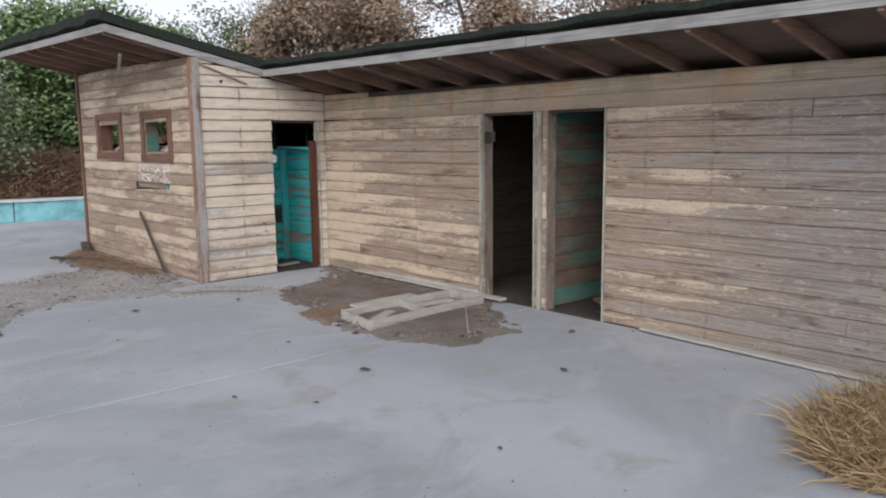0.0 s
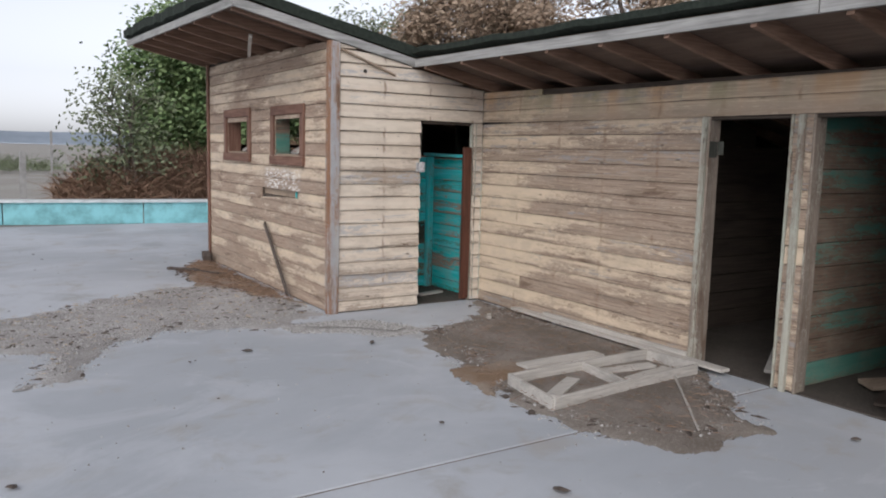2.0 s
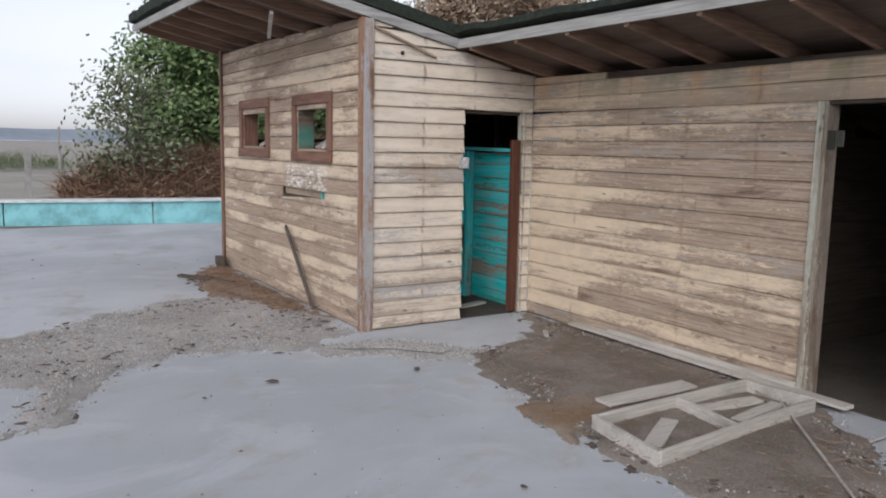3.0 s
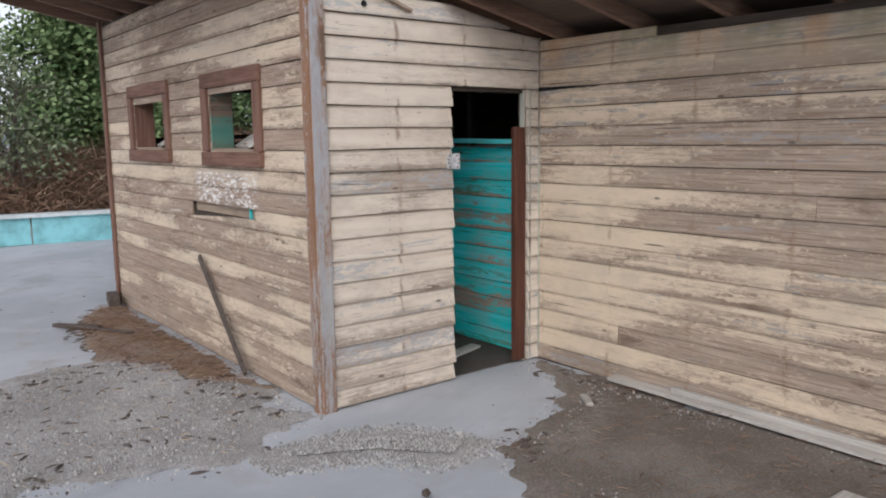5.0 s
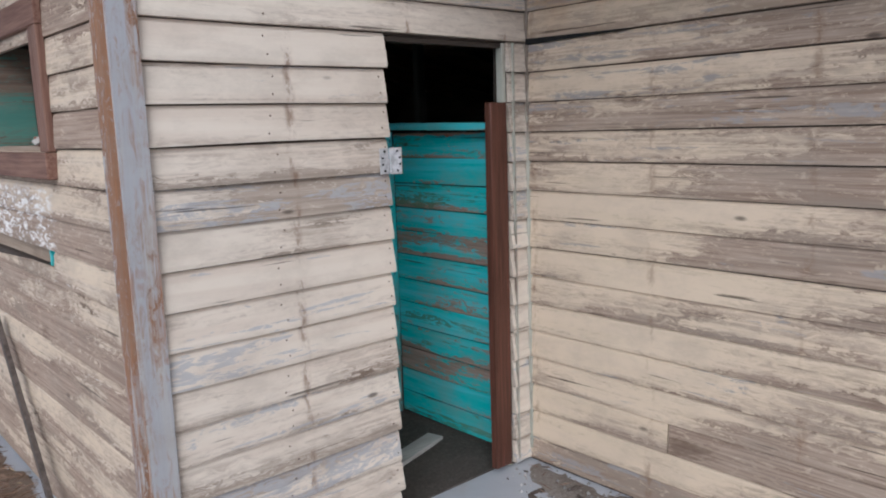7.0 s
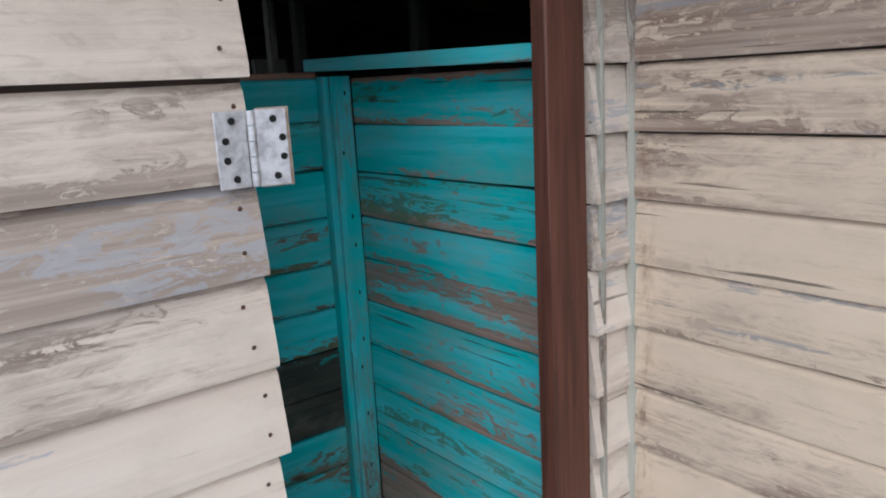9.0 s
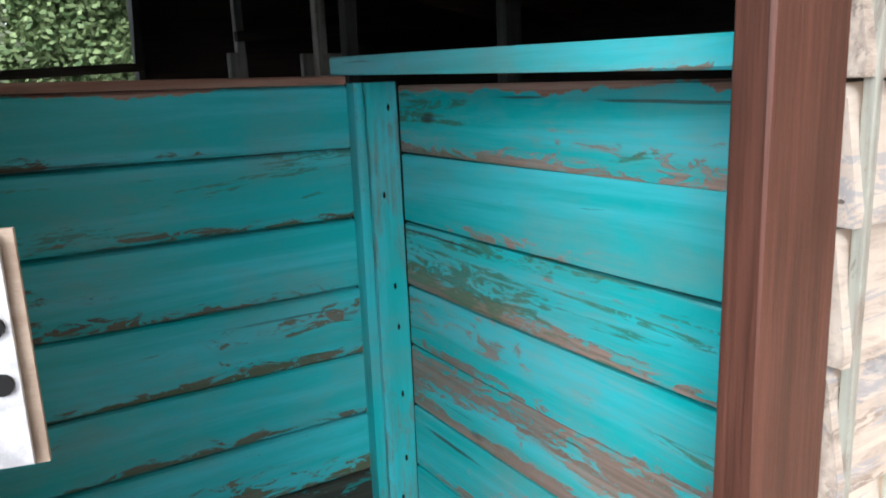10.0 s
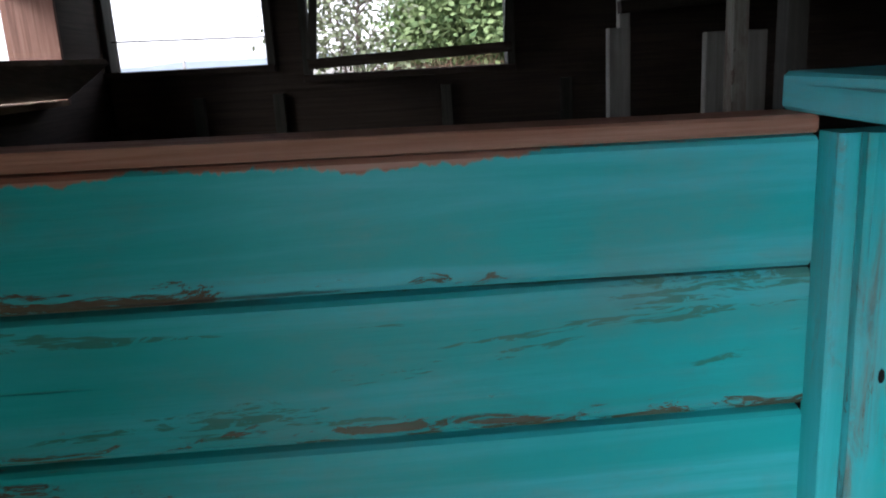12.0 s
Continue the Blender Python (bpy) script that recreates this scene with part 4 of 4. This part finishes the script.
post(-1.27, 28.8, 2.1, 0.09)
post(-7.5, 29.5, 2.1, 0.09)
post(-13.5, 30.2, 2.1, 0.09)


def ridge(name, radius, base, high, seed, mat, label, category):
    bm = bmesh.new()
    last = None
    for k in range(181):
        a = math.tau * k / 180
        h = base + high * (0.5 + noise.fractal((math.cos(a) * 5 + seed, math.sin(a) * 5, seed), 0.9, 2.0, 4))
        lo = bm.verts.new((radius * math.cos(a), radius * math.sin(a), -6))
        hi = bm.verts.new((radius * 1.05 * math.cos(a), radius * 1.05 * math.sin(a), h))
        if last:
            bm.faces.new((last[0], lo, hi, last[1]))
        last = (lo, hi)
    return tagged(part(name, bm, mat), label, category, kind="structure")


ridge("backdrop", 2300, 26, 20, 2.0, m_hill_haze, "hills along the horizon with distance haze painted in as blue-grey", "hills")
bm = bmesh.new()
for k in range(64):
    a = math.tau * k / 64
    bm.verts.new((600 + 900 * math.cos(a), 1250 + 500 * math.sin(a), 0.3))
bm.faces.new(bm.verts[:])
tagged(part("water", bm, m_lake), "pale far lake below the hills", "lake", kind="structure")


# ---- trees and brush ----
def limb(bm, pts, radii, seg=7):
    rings = []
    for i, (p, r) in enumerate(zip(pts, radii)):
        d = (pts[min(i + 1, len(pts) - 1)] - pts[max(i - 1, 0)]).normalized()
        s = d.orthogonal().normalized()
        u = d.cross(s)
        rings.append([bm.verts.new(p + s * r * math.cos(math.tau * k / seg) + u * r * math.sin(math.tau * k / seg)) for k in range(seg)])
    for a, b in zip(rings, rings[1:]):
        for k in range(seg):
            bm.faces.new((a[k], a[(k + 1) % seg], b[(k + 1) % seg], b[k]))


def tree(x, y, height, spread, leaves, size, material, label, seed, bottom=0.15, droop=0.3):
    rng = random.Random(seed)
    ob = thing("tree", label, "tree", at=(x, y, -0.08))
    bm = bmesh.new()
    tips = []
    base = Vector((0, 0, 0))
    for s in range(3):
        lean = Vector((rng.uniform(-0.25, 0.25), rng.uniform(-0.25, 0.25), 1)).normalized()
        pts = [base + lean * height * 0.85 * k / 5 + Vector((rng.uniform(-0.1, 0.1), rng.uniform(-0.1, 0.1), 0)) * k * 0.5 for k in range(6)]
        limb(bm, pts, [0.10 * height / 6 * (1 - k / 6.5) for k in range(6)])
        for _ in range(13):
            f = rng.uniform(bottom, 1.0)
            root = pts[0].lerp(pts[-1], f)
            a = rng.uniform(0, math.tau)
            reach = spread * rng.uniform(0.45, 1.0) * (1.1 - 0.55 * f)
            end = root + Vector((math.cos(a) * reach, math.sin(a) * reach, height * rng.uniform(-0.02, 0.16)))
            mid = root.lerp(end, 0.5) + Vector((0, 0, 0.06 * height))
            limb(bm, [root, mid, end], [0.035 * height / 6, 0.022 * height / 6, 0.006], 5)
            for q in (0.5, 0.75, 1.0):
                tips.append(mid.lerp(end, (q - 0.5) * 2) + Vector((rng.gauss(0, 0.2), rng.gauss(0, 0.2), rng.gauss(0, 0.15))))
    part("trunk", bm, m_bark, ob)
    verts, faces = [], []
    for k in range(leaves):
        c = rng.choice(tips)
        g = 0.11 * spread + 0.12
        p = c + Vector((rng.gauss(0, g), rng.gauss(0, g), rng.gauss(0, g * 0.75)))
        if p.z < 0.1:
            continue
        d = Vector((rng.gauss(0, 1), rng.gauss(0, 1), rng.gauss(-droop, 0.8))).normalized() * size * rng.uniform(0.6, 1.4)
        s = d.orthogonal().normalized() * size * 0.33
        b = len(verts)
        verts += [p, p + d * 0.5 + s, p + d, p + d * 0.5 - s]
        faces.append((b, b + 1, b + 2, b + 3))
    me = bpy.data.meshes.new("crown")
    me.from_pydata(verts, [], faces)
    me.materials.append(material)
    crown = new("crown", me)
    crown.parent = ob
    return ob


GREEN = "leafy green broad tree with an uneven crown"
TAN = "dense tan-brown dry tree behind the shed roof"
tree(2.2, 18.5, 6.0, 2.9, 42000, 0.17, m_leaf, GREEN, 1, 0.08)
tree(5.5, 20.0, 6.6, 3.0, 38000, 0.17, m_leaf, GREEN, 2, 0.08)
tree(9.5, 19.0, 7.2, 2.6, 12000, 0.16, m_leaf_grey, "grey-green sparse tree behind the annex", 3)
tree(-0.8, 14.6, 3.4, 1.3, 2500, 0.12, m_leaf_grey, "grey-green sparse shrub beyond the pool", 12)
for i, (x, y, h) in enumerate(((9.0, 10.5, 8.0), (11.0, 7.5, 8.4), (12.5, 4.5, 8.0), (13.5, 1.5, 7.6), (7.8, 13.0, 7.2))):
    tree(x, y, h, 2.6, 46000, 0.13, m_leaf_brown, TAN, 20 + i, 0.1, 0.6)
tree(14.0, -2.5, 7.5, 2.8, 8000, 0.16, m_leaf_grey, "grey-green sparse tree behind the shed", 31)


def brush(name, centre, radius, count, length, material, label, seed, height=0.5):
    rng = random.Random(seed)
    verts, faces = [], []
    for _ in range(count):
        a, r = rng.uniform(0, math.tau), radius * math.sqrt(rng.random())
        p = Vector((centre[0] + r * math.cos(a), centre[1] + r * math.sin(a) * 0.7, centre[2]))
        dome = math.sqrt(max(0.05, 1 - (r / radius) ** 2))
        p.z += rng.random() * height * dome
        d = Vector((rng.gauss(0, 0.6), rng.gauss(0, 0.6), rng.uniform(0.1, 1.0))).normalized() * length * rng.uniform(0.4, 1.2)
        s = d.orthogonal().normalized() * length * 0.018
        bend = Vector((rng.gauss(0, 0.15), rng.gauss(0, 0.15), -0.1)) * length
        b = len(verts)
        verts += [p - s, p + s, p + d * 0.6 + s * 0.7, p + d * 0.6 - s * 0.7, p + d + bend]
        faces += [(b, b + 1, b + 2, b + 3), (b + 3, b + 2, b + 4)]
    me = bpy.data.meshes.new(name)
    me.from_pydata(verts, [], faces)
    me.materials.append(material)
    return tagged(new(name, me), label, "brush", kind="stuff")


brush("brush", (0.4, 15.6, 0), 3.0, 7000, 0.7, m_twig, "tangled red-brown dry brush beyond the pool", 1, 1.4)
brush("brush", (4.5, 16.0, 0), 3.5, 7000, 0.7, m_twig, "tangled red-brown dry brush beyond the pool", 2, 1.8)
brush("dry_weed", (-1.15, -7.35, 0), 0.75, 5000, 0.30, m_straw, "golden dry weed tuft on the concrete", 3, 0.12)
brush("scrub", (-9, 45, 0), 10, 5000, 1.0, m_leaf_grey, "grey-green scrub on the far flat land", 5, 0.5)
brush("scrub", (-22, 60, 0), 16, 6000, 1.2, m_leaf_grey, "grey-green scrub on the far flat land", 6, 0.5)


def straws(name, poly, count, length, material, label, seed):
    """Thin twigs and straw lying flat on the soil."""
    rng = random.Random(seed)
    verts, faces = [], []
    xs, ys = [p[0] for p in poly], [p[1] for p in poly]
    px = np.array([rng.uniform(min(xs), max(xs)) for _ in range(count)])
    py = np.array([rng.uniform(min(ys), max(ys)) for _ in range(count)])
    for x, y, d in zip(px, py, inside(poly, px, py)):
        if d < rng.uniform(-0.05, 0.1):
            continue
        a, l = rng.uniform(0, math.tau), length * rng.uniform(0.3, 1.0)
        c, s, w, z = math.cos(a) * l / 2, math.sin(a) * l / 2, 0.0022, rng.uniform(0.03, 0.05)
        b = len(verts)
        verts += [(x - c + s * w / l, y - s - c * w / l, z), (x + c + s * w / l, y + s - c * w / l, z + 0.004), (x + c - s * w / l, y + s + c * w / l, z + 0.004), (x - c - s * w / l, y - s + c * w / l, z), (x, y, z + 0.006)]
        faces += [(b, b + 1, b + 4), (b + 1, b + 2, b + 4), (b + 2, b + 3, b + 4), (b + 3, b, b + 4)]
    me = bpy.data.meshes.new(name)
    me.from_pydata(verts, [], faces)
    me.materials.append(material)
    return tagged(new(name, me), label, "litter", kind="stuff")


straws("twig_litter", PATCH_N, 2600, 0.12, m_twig, "fine rusty twigs littering the annex foot", 41)
straws("twig_litter", PATCH_R, 1500, 0.10, m_twig, "fine brown twigs littering the soil", 42)
straws("twig_litter", PATCH_L, 700, 0.09, m_straw, "pale straw bits on the gravel", 43)
loose("loose_stick", (-0.35, -3.0, 0.05), (-1.25, -4.0, 0.035), 0.012, 0.012, m_grey_x, "long thin pale stick on the soil")
loose("loose_stick", (-2.5, 3.3, 0.05), (-2.1, 2.5, 0.06), 0.02, 0.015, m_chip, "thin dark stick by the annex foot")
# solid near-black wedge that paints the shade of a gap; boards aren't cut
bm = bmesh.new()
hexa(bm, [(-0.024, -0.56, 1.902), (-0.012, -0.56, 1.902), (-0.012, -0.03, 1.893), (-0.024, -0.03, 1.893), (-0.024, -0.56, 1.906), (-0.012, -0.56, 1.906), (-0.012, -0.03, 1.918), (-0.024, -0.03, 1.918)])
bmesh.ops.recalc_face_normals(bm, faces=bm.faces[:])
tagged(part("split_shade", bm, m_hole_shade), "dark wedge standing in for the shade of an open split between two siding boards", "split")
plate = thing("strap_hinge", "pale old hinge plate on the door jamb", "hinge")
part("leaf", block(-0.02, 0.07, -2.966, -2.963, 1.60, 1.72, 0.001), m_shaded_z, plate)
part("leaf", block(0.071, 0.075, -3.02, -2.967, 1.62, 1.72, 0.001), m_shaded_z, plate)
